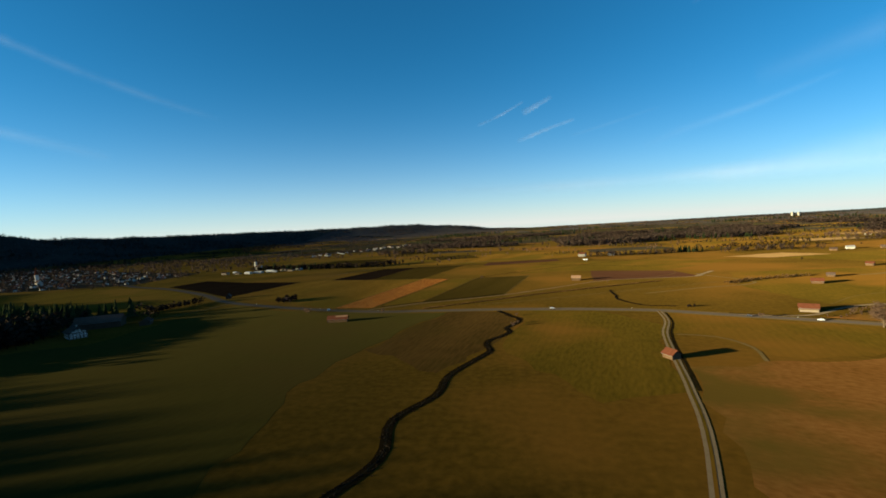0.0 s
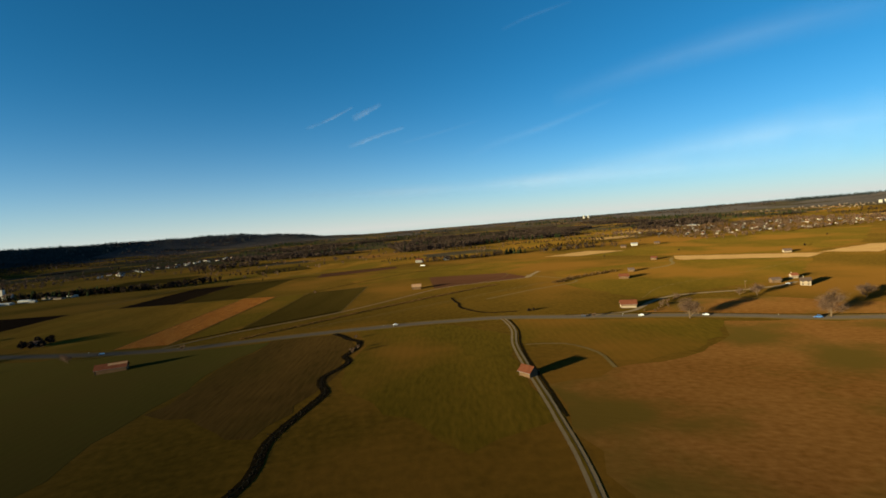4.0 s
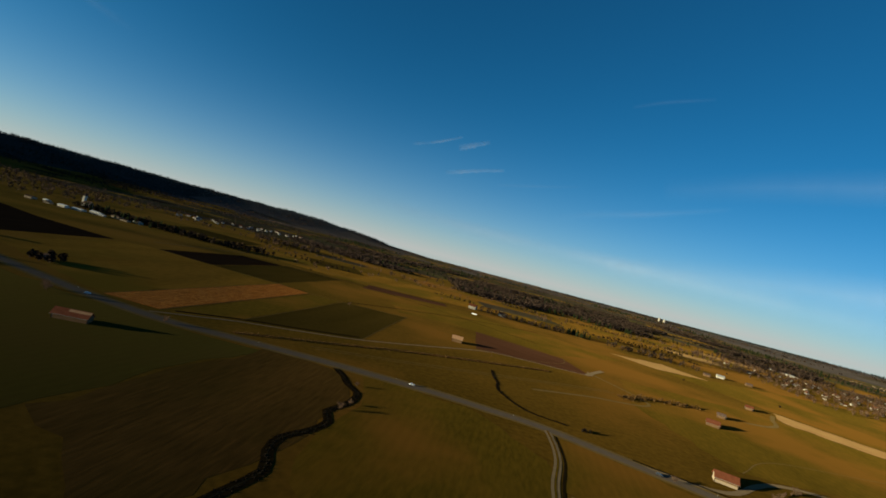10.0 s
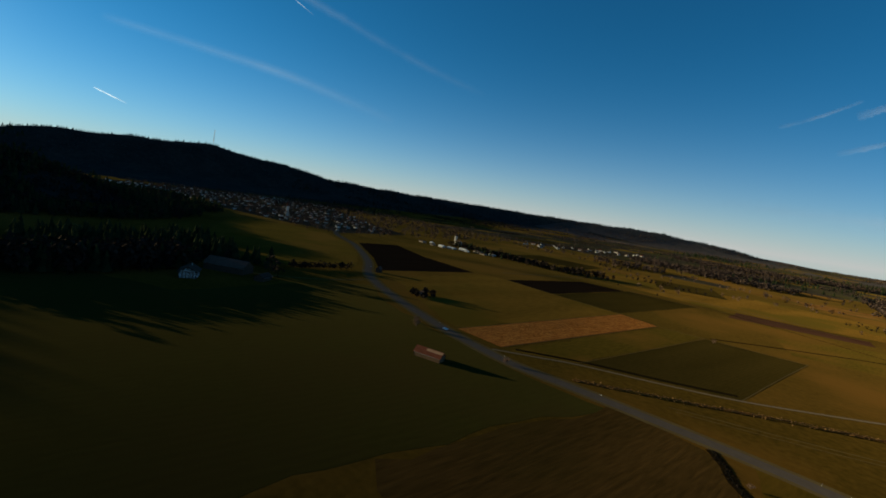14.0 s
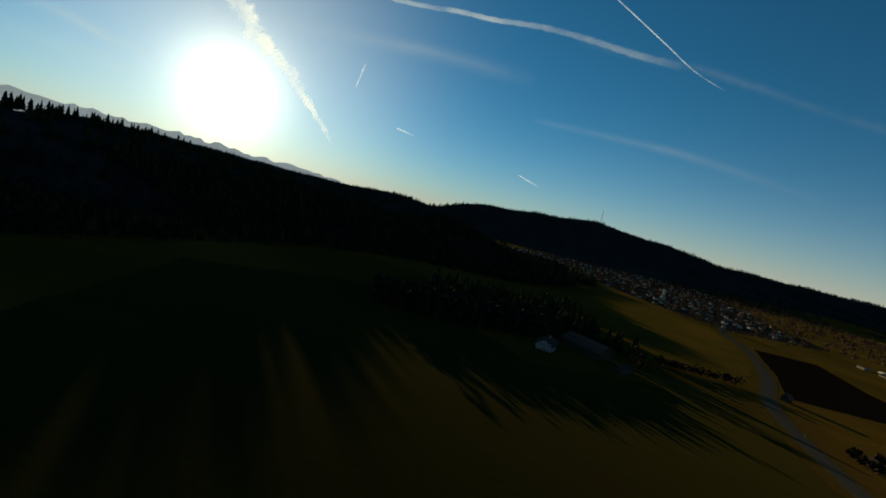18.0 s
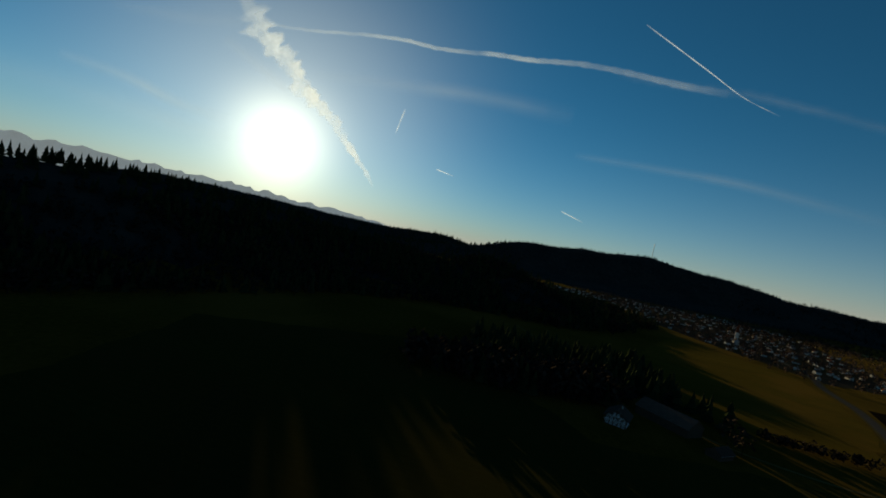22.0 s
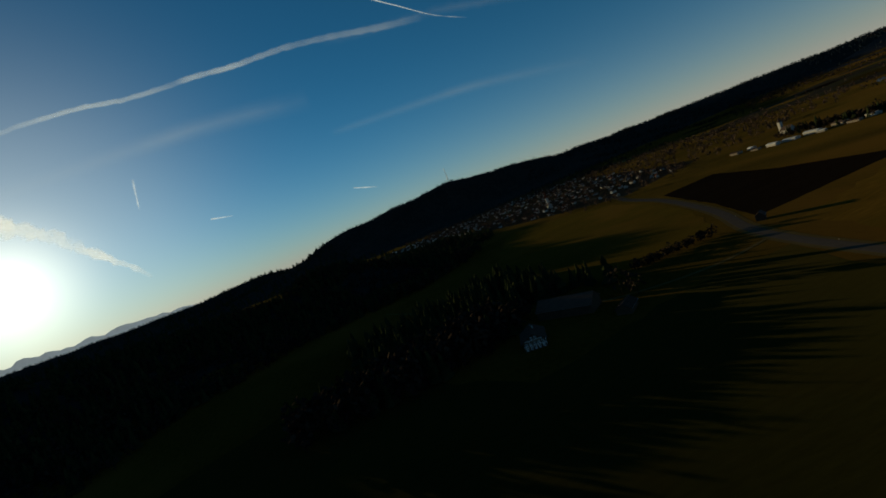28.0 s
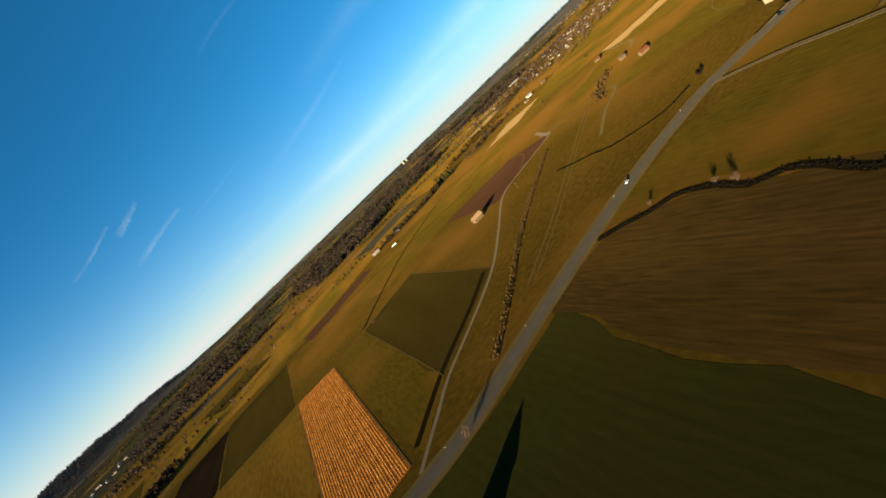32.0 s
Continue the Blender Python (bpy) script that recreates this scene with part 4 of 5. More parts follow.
# ---- buildings ----


def gable_meshes(w, l, eave, ridge_h, over=0.6, thick=0.25):
    """Wall body with gables and a saddle roof, ridge along y."""
    hw, hl = w / 2, l / 2
    wall_v = [(-hw, -hl, -0.3), (hw, -hl, -0.3), (hw, hl, -0.3), (-hw, hl, -0.3), (-hw, -hl, eave), (hw, -hl, eave), (hw, hl, eave), (-hw, hl, eave), (0, -hl, ridge_h), (0, hl, ridge_h)]
    wall_f = [(0, 1, 5, 8, 4), (2, 3, 7, 9, 6), (1, 2, 6, 5), (3, 0, 4, 7)]
    k = (ridge_h - eave) / hw
    ox, oy = hw + over, hl + over
    low, top = eave - over * k + 0.05, ridge_h + 0.05
    rv = []
    for z in (0, thick):
        rv += [(-ox, -oy, low + z), (0, -oy, top + z), (ox, -oy, low + z), (ox, oy, low + z), (0, oy, top + z), (-ox, oy, low + z)]
    rf = [(0, 5, 4, 1), (1, 4, 3, 2), (6, 7, 10, 11), (7, 8, 9, 10), (0, 1, 7, 6), (1, 2, 8, 7), (2, 3, 9, 8), (3, 4, 10, 9), (4, 5, 11, 10), (5, 0, 6, 11)]
    return wall_v, wall_f, rv, rf


def house(name, x, y, turn, w, l, eave, ridge_h, wall_mat, roof_mat, label, windows=3, storeys=1, chimney=True, group="", category="house"):
    ob = empty_at(name, x, y, 0, turn)
    wv, wf, rv, rf = gable_meshes(w, l, eave, ridge_h)
    share("wall", mesh_of("wall", wv, wf, wall_mat), ob)
    roof = share("roof", mesh_of("roof", rv, rf, roof_mat), ob)
    if windows:
        ww = min(1.3, l / windows * 0.5)
        pane = mesh_of("window" if group else "pane", *box_lists(-0.05, 0.05, -ww / 2, ww / 2, -0.6, 0.6), PANE)
        FV, FF = [], []
        for q in ((-ww / 2 - 0.12, ww / 2 + 0.12, -0.74, -0.6), (-ww / 2 - 0.12, ww / 2 + 0.12, 0.6, 0.72), (-ww / 2 - 0.12, -ww / 2, -0.6, 0.6), (ww / 2, ww / 2 + 0.12, -0.6, 0.6), (-0.04, 0.04, -0.6, 0.6)):
            bv, bf = box_lists(-0.09, 0.09, *q)
            FF += [tuple(len(FV) + k for k in f) for f in bf]
            FV += bv
        frame_me = mesh_of("window", FV, FF, TIMBER)

        def window(m):
            if group:
                share("window", pane, ob, m)
            else:
                share("pane", pane, share("window", frame_me, ob, m), None, "dark glass")

        for s in range(storeys):
            z = 1.5 + 2.6 * s
            for side in (-1, 1):
                for k in range(windows):
                    window(pose(side * w / 2, -l / 2 + l * (k + 0.5) / windows, z))
            for end in (-1, 1):
                for k in range(2):
                    window(pose(-w / 4 + w / 2 * k, end * l / 2, z, 0, 0, 90))
        leaf = share("door", mesh_of("door", *box_lists(-0.55, 0.55, -0.1, 0.02, 0, 2.0), TIMBER_DARK), ob, pose(0, -l / 2, 0))
        if not group:
            share("handle", mesh_of("handle", *box_lists(0.34, 0.44, -0.16, -0.10, 0.98, 1.04), STEEL), leaf)
    if chimney:
        share("chimney", mesh_of("chimney", *box_lists(0.9, 1.5, l * 0.18, l * 0.18 + 0.6, ridge_h - 1.4, ridge_h + 0.9), PLASTER), roof)
    return tagged(ob, label, category, group)


def box_lists(x0, x1, y0, y1, z0, z1):
    return [(x0, y0, z0), (x1, y0, z0), (x1, y1, z0), (x0, y1, z0), (x0, y0, z1), (x1, y0, z1), (x1, y1, z1), (x0, y1, z1)], [(3, 2, 1, 0), (4, 5, 6, 7), (0, 1, 5, 4), (1, 2, 6, 5), (2, 3, 7, 6), (3, 0, 4, 7)]


def barn(name, x, y, turn, w, l, eave, ridge_h, wall_mat, roof_mat, label, doors=1):
    """A hay barn: board walls with corner posts, sliding door, overhanging roof."""
    ob = empty_at(name, x, y, 0, turn)
    wv, wf, rv, rf = gable_meshes(w, l, eave, ridge_h, 0.8)
    share("wall", mesh_of("wall", wv, wf, wall_mat), ob)
    roof = share("roof", mesh_of("roof", rv, rf, roof_mat), ob)
    for sx in (-1, 1):
        for sy in (-1, 1):
            share("corner_post", mesh_of("corner_post", *box_lists(sx * w / 2 - 0.15, sx * w / 2 + 0.15, sy * l / 2 - 0.15, sy * l / 2 + 0.15, -0.2, eave), TIMBER_DARK), ob)
    if wall_mat is CREAM:
        for sx in (-1, 1):
            share("boarding", mesh_of("boarding", *box_lists(sx * (w / 2 + 0.04) - 0.05, sx * (w / 2 + 0.04) + 0.05, -l / 2, l / 2, eave * 0.52, eave * 0.74), TIMBER), ob, None, "brown band of boards")
    n = max(4, int(l / 1.6))
    board = mesh_of("batten", *box_lists(-0.012, 0.012, -0.06, 0.06, 0, eave - 0.9), wall_mat)
    for side in (-1, 1):
        for k in range(1, n):
            share("batten", board, ob, pose(side * (w / 2 + 0.03), -l / 2 + l * k / n, 0))
    for k in range(doors):
        yk = -l / 2 + l * (k + 0.5) / doors
        leaf = share("door", mesh_of("door", *box_lists(w / 2 + 0.06, w / 2 + 0.18, yk - 1.5, yk + 1.5, 0, min(3.0, eave - 0.3)), TIMBER_DARK), ob)
        share("handle", mesh_of("handle", *box_lists(w / 2 + 0.18, w / 2 + 0.24, yk + 1.2, yk + 1.27, 1.0, 1.35), STEEL), leaf)
        share("door_rail", mesh_of("door_rail", *box_lists(w / 2 + 0.05, w / 2 + 0.13, yk - 1.7, yk + 1.7, min(3.0, eave - 0.3), min(3.0, eave - 0.3) + 0.1), STEEL), ob)
    share("ridge_cap", mesh_of("ridge_cap", [(-0.28, -l / 2 - 0.8, ridge_h + 0.20), (0, -l / 2 - 0.8, ridge_h + 0.42), (0.28, -l / 2 - 0.8, ridge_h + 0.20), (-0.28, l / 2 + 0.8, ridge_h + 0.20), (0, l / 2 + 0.8, ridge_h + 0.42), (0.28, l / 2 + 0.8, ridge_h + 0.20)],
                               [(0, 1, 4, 3), (1, 2, 5, 4), (0, 2, 1), (3, 4, 5), (0, 3, 5, 2)], roof_mat), roof)
    for sx in (-1, 1):
        share("gutter", mesh_of("gutter", *box_lists(sx * (w / 2 + 0.86) - 0.07, sx * (w / 2 + 0.86) + 0.07, -l / 2 - 0.8, l / 2 + 0.8, eave - 0.80 * (ridge_h - eave) / (w / 2) - 0.02, eave - 0.80 * (ridge_h - eave) / (w / 2) + 0.10), STEEL), roof)
    return tagged(ob, label, "barn")


def roof_patch(ob, w, l, eave, ridge_h, y0, y1, s0, s1, side, material, name, label):
    """A part of a roof slope in another material."""
    k = (ridge_h - eave) / (w / 2)
    xa, xb = side * w / 2 * (1 - s0), side * w / 2 * (1 - s1)
    za, zb = ridge_h + 0.34 - abs(xa) * k, ridge_h + 0.34 - abs(xb) * k
    share(name, mesh_of(name, [(xa, y0, za), (xb, y0, zb), (xb, y1, zb), (xa, y1, za)], [(0, 1, 2, 3)], material), ob, None, label)


# long red barn by the road
rb = barn("barn", -113, 293, 98, 7.0, 19.5, 3.4, 6.1, TIMBER, TILE, "long timber barn with a red tiled roof, paler on part of one slope", 2)
roof_patch(rb, 7.0, 19.5, 3.4, 6.1, -10.5, 2.0, 0.5, 0.95, -1, TILE_PALE, "pale_slope", "paler colour over part of the upper slope")
barn("barn", 68, 197, 25, 6.6, 8.0, 3.2, 5.6, TIMBER, TILE, "small brown timber barn with a red roof beside the winding track")
barn("barn", 172, 281, 63, 7.8, 13.2, 3.6, 6.45, CREAM, TILE, "pale barn with a red roof at the roadside", 2)
barn("barn", 241, 383, 60, 6.9, 11.1, 3.3, 6, TIMBER, TILE, "small timber barn with a red roof behind a hedge")
barn("barn", 272, 416, 60, 5.4, 7.5, 3.15, 5.1, TIMBER, TILE_DARK, "small grey timber shed behind the red-roofed barn")
barn("barn", 71, 459, 80, 8.1, 12, 4.2, 6.9, TIMBER, TILE_PALE, "small timber hay barn with a pale roof beside ploughed earth")
barn("barn", -198, 391, 75, 6, 8.25, 3.3, 5.4, TIMBER_DARK, TILE_DARK, "dark timber barn among trees in a meadow")
barn("barn", -277, 424, 20, 6, 7.5, 4.8, 7.5, TIMBER_DARK, TILE_DARK, "small dark hut at the road junction")
barn("barn", 349, 481, 40, 6.3, 8.7, 3.45, 5.55, TIMBER, TILE, "timber field barn among the eastern meadows")
barn("barn", 469, 424, 60, 6.9, 10.5, 3.3, 5.7, CREAM, TILE_DARK, "pale barn between straw-coloured strips")
barn("barn", 432, 655, 70, 6.9, 10.5, 3.6, 6, TIMBER, TILE_DARK, "dark field barn near straw stubble")
barn("barn", 497, 661, 70, 6.9, 10.5, 3.6, 6, TIMBER, TILE_DARK, "dark timber barn in a far meadow")
barn("barn", 463, 671, 70, 7.2, 12.9, 3.9, 6.3, PLASTER, SHEET, "white field barn with a pale roof")
house("house", 303, 275, 40, 6.8, 8.6, 4.9, 7.6, CREAM, TILE_DARK, "cream farmhouse with a brown roof at the end of the track", 2, 2)
house("house", 324, 300, 70, 5.0, 6.6, 3.4, 5.4, CREAM, TILE, "cream outbuilding with a reddish roof behind the farmhouse", 3, 1)
barn("barn", 300, 294, 70, 6, 8.4, 3.3, 5.1, TIMBER, TILE_DARK, "low open shed beside the farmhouse")
barn("barn", -300, 299, 118, 19, 44, 7.0, 13.0, TIMBER_DARK, TILE_DARK, "huge dark timber barn behind the farmhouse", 2)
barn("barn", -268, 306, 28, 10, 16, 4.0, 7.0, TIMBER_DARK, TILE_DARK, "dark timber machine shed beside the huge barn", 1)


def farmhouse(x, y, turn, w=15.0, l=20.0, eave=6.6, top=11.2):
    """A farmhouse whose gable, at -y, has two rows of windows behind timber balconies."""
    ob = empty_at("farmhouse", x, y, 0, turn)
    wv, wf, rv, rf = gable_meshes(w, l, eave, top, 1.5, 0.3)
    share("wall", mesh_of("wall", wv, wf, TIMBER_DARK), ob, None, "dark weathered timber wall")
    roof = share("roof", mesh_of("roof", rv, rf, TILE_DARK), ob)
    share("chimney", mesh_of("chimney", *box_lists(1.2, 1.9, 2.0, 2.8, top - 1.6, top + 1.0), PLASTER), roof)
    share("gable_boarding", mesh_of("gable_boarding", [(-w / 2, -l / 2 - 0.06, eave), (w / 2, -l / 2 - 0.06, eave), (0, -l / 2 - 0.06, top - 0.1)], [(0, 1, 2)], TIMBER_DARK), ob, None, "dark timber boarding")
    pane = mesh_of("pane", *box_lists(-0.55, 0.55, -0.05, 0.05, -0.7, 0.7), PANE)
    rim_v, rim_f = [], []
    for q in ((-0.75, 0.75, -0.9, -0.7), (-0.75, 0.75, 0.7, 0.9), (-0.75, -0.55, -0.7, 0.7), (0.55, 0.75, -0.7, 0.7), (-0.05, 0.05, -0.7, 0.7)):
        bv, bf = box_lists(q[0], q[1], -0.1, 0.1, q[2], q[3])
        rim_f += [tuple(len(rim_v) + k for k in f) for f in bf]
        rim_v += bv
    rim = mesh_of("window", rim_v, rim_f, WHITE_PAINT)
    for z in (1.6, 4.6):
        for k in range(5):
            share("pane", pane, share("window", rim, ob, pose(-5.6 + 2.8 * k, -l / 2, z), "white-framed window"))
        for side in (-1, 1):
            for k in range(5):
                share("pane", pane, share("window", rim, ob, pose(side * w / 2, -7.6 + 3.8 * k, z, 0, 0, 90), "white-framed window"))
    for k in (-1, 1):
        share("pane", pane, share("window", rim, ob, pose(1.3 * k, -l / 2 - 0.06, 8.2), "white-framed window"))
    for z, half in ((3.1, w / 2), (6.5, w / 2 - 1.6)):
        deck = share("balcony", mesh_of("balcony", *box_lists(-half, half, -l / 2 - 1.2, -l / 2 - 0.08, z - 0.14, z), TIMBER), ob)
        share("handrail", mesh_of("handrail", *box_lists(-half, half, -l / 2 - 1.2, -l / 2 - 1.1, z + 0.95, z + 1.05), WHITE_PAINT), deck)
        slat = mesh_of("slat", *box_lists(-0.06, 0.06, -0.03, 0.03, 0, 0.95), WHITE_PAINT)
        n = int(half * 2 / 0.5)
        for k in range(n + 1):
            share("slat", slat, deck, pose(-half + 0.06 + (2 * half - 0.12) * k / n, -l / 2 - 1.15, z))
    leaf = share("door", mesh_of("door", *box_lists(-0.6, 0.6, -0.06, 0.06, 0, 2.1), TIMBER_DARK), ob, pose(w / 2 + 0.04, 9.2, 0, 0, 0, 90))
    share("handle", mesh_of("handle", *box_lists(0.36, 0.46, -0.14, -0.06, 1.0, 1.06), STEEL), leaf)
    return tagged(ob, "large dark timber farmhouse with white-framed windows and white balcony rails", "house")


farmhouse(-287, 267, 58)

# church with its tower
church = empty_at("church", -456, 800, 0, 70)
church.scale = (0.93, 0.93, 0.93)
wv, wf, rv, rf = gable_meshes(11, 24, 8, 14)
share("nave", mesh_of("nave", wv, wf, PLASTER), church)
share("roof", mesh_of("roof", rv, rf, TILE_DARK), church)
share("tower", mesh_of("tower", *box_lists(-3, 3, 11, 17, 0, 24), PLASTER), church)
share("spire", mesh_of("spire", [(-3.3, 10.7, 24), (3.3, 10.7, 24), (3.3, 17.3, 24), (-3.3, 17.3, 24), (0, 14, 34)], [(3, 2, 1, 0), (0, 1, 4), (1, 2, 4), (2, 3, 4), (3, 0, 4)], TILE_DARK), church)
for k in range(4):
    share("window", mesh_of("window", *box_lists(5.45, 5.6, -9 + 5 * k, -7.6 + 5 * k, 2.5, 6), PANE), church)
tagged(church, "white village church with a tower and dark spire", "church")

# the bigger church among the village roofs
church_b = empty_at("church", -772, 662, 0, 60)
church_b.scale = (1.08, 1.08, 1.08)
share("nave", mesh_of("nave", wv, wf, PLASTER), church_b)
share("roof", mesh_of("roof", rv, rf, TILE_DARK), church_b)
share("tower", mesh_of("tower", *box_lists(-3.2, 3.2, 11, 17.4, 0, 26), PLASTER), church_b)
share("spire", mesh_of("spire", [(-3.5, 10.7, 26), (3.5, 10.7, 26), (3.5, 17.7, 26), (-3.5, 17.7, 26), (0, 14.2, 46)], [(3, 2, 1, 0), (0, 1, 4), (1, 2, 4), (2, 3, 4), (3, 0, 4)], TILE), church_b)
tagged(church_b, "village church with a tall reddish spire among houses", "church")

# pale halls beside the church
for x, y, t, w, l, h in ((-474, 722, 75, 13, 20, 4.5), (-461, 732, 60, 11, 15, 4.0), (-447, 716, 78, 10, 16, 3.4), (-428, 716, 72, 12, 22, 4.2), (-413, 722, 80, 15, 26, 3.6),
                         (-397, 732, 70, 12, 30, 4.4), (-386, 726, 84, 9, 14, 3.0), (-378, 745, 66, 14, 24, 4.8), (-362, 736, 76, 11, 20, 3.4), (-351, 746, 70, 12, 18, 4.0)):
    low = (l % 4) < 2
    house("hall", x, y, t, w * 0.85, l * 0.85, h * 0.85, h * 1.2, CREAM if low else PLASTER, TILE_DARK if low else SHEET, "low cream hall with a dark roof near the church" if low else "low white hall with a pale sheet roof near the church", 5, 1, False, "halls by the church", "hall")
house("house", 128, 752, 60, 10.5, 16.5, 6.3, 9.9, PLASTER, TILE, "white house alone on the rough pasture", 4, 2)
house("house", 172, 748, 60, 9.75, 13.5, 6, 9.3, PLASTER, TILE_DARK, "house half hidden behind leafless trees", 3, 2)
house("hall", 918, 1068, -5, 13.5, 120, 3.9, 6, PLASTER, SHEET, "long white greenhouse hall far out on the plain", 8, 1, False, "", "hall")

# parked glider trailer on the grass strip
gl = empty_at("trailer", 120, 683, 0, 62)
share("body", mesh_of("body", *box_lists(-1.0, 1.0, -5.0, 5.0, 0.5, 2.2), WHITE_PAINT), gl)
share("drawbar", mesh_of("drawbar", *box_lists(-0.1, 0.1, 5.0, 6.8, 0.5, 0.65), STEEL), gl)
wheel_me = bpy.data.meshes.new("wheel")
wb = bmesh.new()
bmesh.ops.create_cone(wb, cap_ends=True, segments=14, radius1=0.33, radius2=0.33, depth=0.22, matrix=Matrix.Rotation(radians(90), 4, "Y"))
bmesh.ops.bevel(wb, geom=[e for e in wb.edges if len(e.link_faces) == 2 and e.calc_face_angle(0) > 1], offset=0.04, segments=1, affect="EDGES")
wb.to_mesh(wheel_me)
wb.free()
wheel_me.materials.append(RUBBER)
for sx in (-1, 1):
    share("wheel", wheel_me, gl, pose(sx * 0.95, -0.5, 0.33))
tagged(gl, "long white glider trailer parked on the grass strip", "trailer")

# ---- villages ----
vrng = random.Random(77)
PROTOS = {}


def village(spots, label, group, size=0.8):
    for x, y in spots:
        kind = vrng.choice((0, 0, 1, 1, 2, 3))
        if (kind, label) not in PROTOS:
            w, l, e, r = ((7.6, 10, 4.6, 7.6), (7, 8.6, 4.4, 7.0), (8.4, 12.5, 4.8, 8.0), (9, 14, 3.8, 6.6))[kind]
            w, l, e, r = w * size, l * size, e * max(size, 0.66), r * max(size, 0.66)
            PROTOS[(kind, label)] = house("house", x, y, vrng.uniform(0, 180), w, l, e, r, PLASTER, (TILE, TILE_DARK, TILE_DARK, TILE)[kind], label, 2, 1, kind < 2, group)
            continue
        copy_thing(PROTOS[(kind, label)], pose(*place(x, y), 0, 0, vrng.uniform(0, 180)))


def spread_out(x0, x1, y0, y1, n, gap, seed, keep=None):
    rng, out, tries = random.Random(seed), [], 0
    while len(out) < n and tries < n * 60:
        tries += 1
        p = (rng.uniform(x0, x1), rng.uniform(y0, y1))
        if (keep is None or keep(*p)) and all((p[0] - q[0]) ** 2 + (p[1] - q[1]) ** 2 > gap * gap for q in out):
            out.append(p)
    return out


def joined_houses(name, spots, label, size, seed, wall_mat=PLASTER):
    """Many small far houses with saddle roofs, joined into one."""
    rng, V, F, M = random.Random(seed), [], [], []
    for x, y in spots:
        s = size * rng.uniform(0.8, 1.25)
        wv, wf, rv, rf = gable_meshes(7.6 * s, rng.uniform(8.5, 13) * s, rng.uniform(3.6, 5.2) * s, rng.uniform(6.6, 8.2) * s)
        m = pose(*place(x, y), 0, 0, rng.uniform(0, 180))
        shade = rng.choice((1, 2, 2))
        for vs, fs, k in ((wv, wf, 0), (rv, rf, shade)):
            F += [tuple(len(V) + i for i in f) for f in fs]
            M += [k] * len(fs)
            V += [m @ Vector(v) for v in vs]
    me = mesh_of(name, V, F, wall_mat)
    me.materials.append(TILE)
    me.materials.append(TILE_DARK)
    me.polygons.foreach_set("material_index", M)
    return tagged(new(name, me), label, "houses", kind="stuff")


west = spread_out(-1420, -560, 540, 1150, 340, 15, 81, lambda x, y: y > 560 - 0.16 * (x + 600) * -1 + 40 and y < 760 - 0.55 * (x + 560) and not (-470 < x))
west.sort(key=lambda p: math.hypot(p[0] + 60, p[1] - 150))
village(west[:150], "white village house with a steep tiled roof", "village houses", 0.9)
joined_houses("village_houses", west[150:], "white houses with tiled roofs deeper in the village", 0.9, 87)
village(spread_out(660, 1100, 665, 960, 90, 17, 82, lambda x, y: y > 1200 - 0.55 * x - 100 and y < 1550 - 0.55 * x), "white house with a red roof in the eastern village", "eastern village houses", 0.74)
village(spread_out(-520, -330, 1140, 1640, 30, 24, 83, lambda x, y: abs(x - (-500 + (y - 1150) * 0.33)) < 45), "small white house in the hamlet below the ridge", "hamlet houses", 1.05)
joined_houses("town_houses", spread_out(1700, 2350, 1200, 1700, 100, 24, 84), "far pale town houses on the plain", 0.44, 88, CREAM)
for k, (x, y, h) in enumerate(((2180, 1420, 15), (2230, 1390, 18), (2120, 1350, 12), (2260, 1450, 14), (1950, 3270, 27), (1985, 3262, 24))):
    ob = empty_at("apartment_block", x, y, 0, 30)
    share("wall", mesh_of("wall", *box_lists(-9, 9, -7, 7, 0, h), PLASTER), ob)
    share("roof", mesh_of("roof", *box_lists(-9.3, 9.3, -7.3, 7.3, h, h + 0.6), SHEET), ob)
    for f in range(int(h / 3)):
        share("window_band", mesh_of("window_band", *box_lists(-8, 8, -7.08, -6.95, 1 + 3 * f, 2.3 + 3 * f), PANE), ob)
    tagged(ob, "tall pale apartment block far off on the plain", "building", "apartment blocks")

# ---- mast on the hill ----
mast = empty_at("radio_mast", -2331, 1266)
MV, MF = [], []
for s in range(3):
    a = 6.283 * s / 3
    limb(MV, MF, Vector((math.cos(a) * 2.2, math.sin(a) * 2.2, -1)), Vector((math.cos(a) * 0.5, math.sin(a) * 0.5, 82)), 1.0, 0.7, 4)
    for k in range(8):
        z0, z1 = k * 10.25, k * 10.25 + 10.25
        r0, r1 = 2.2 - 1.7 * z0 / 82, 2.2 - 1.7 * z1 / 82
        b = a + 6.283 / 3
        limb(MV, MF, Vector((math.cos(a) * r0, math.sin(a) * r0, z0)), Vector((math.cos(b) * r1, math.sin(b) * r1, z1)), 0.25, 0.25, 3)
share("lattice", mesh_of("lattice", MV, MF, STEEL), mast)
share("antenna", mesh_of("antenna", *box_lists(-0.9, 0.9, -0.9, 0.9, 82, 97), STEEL), mast)
tagged(mast, "slender steel lattice radio mast on the wooded hill", "mast")

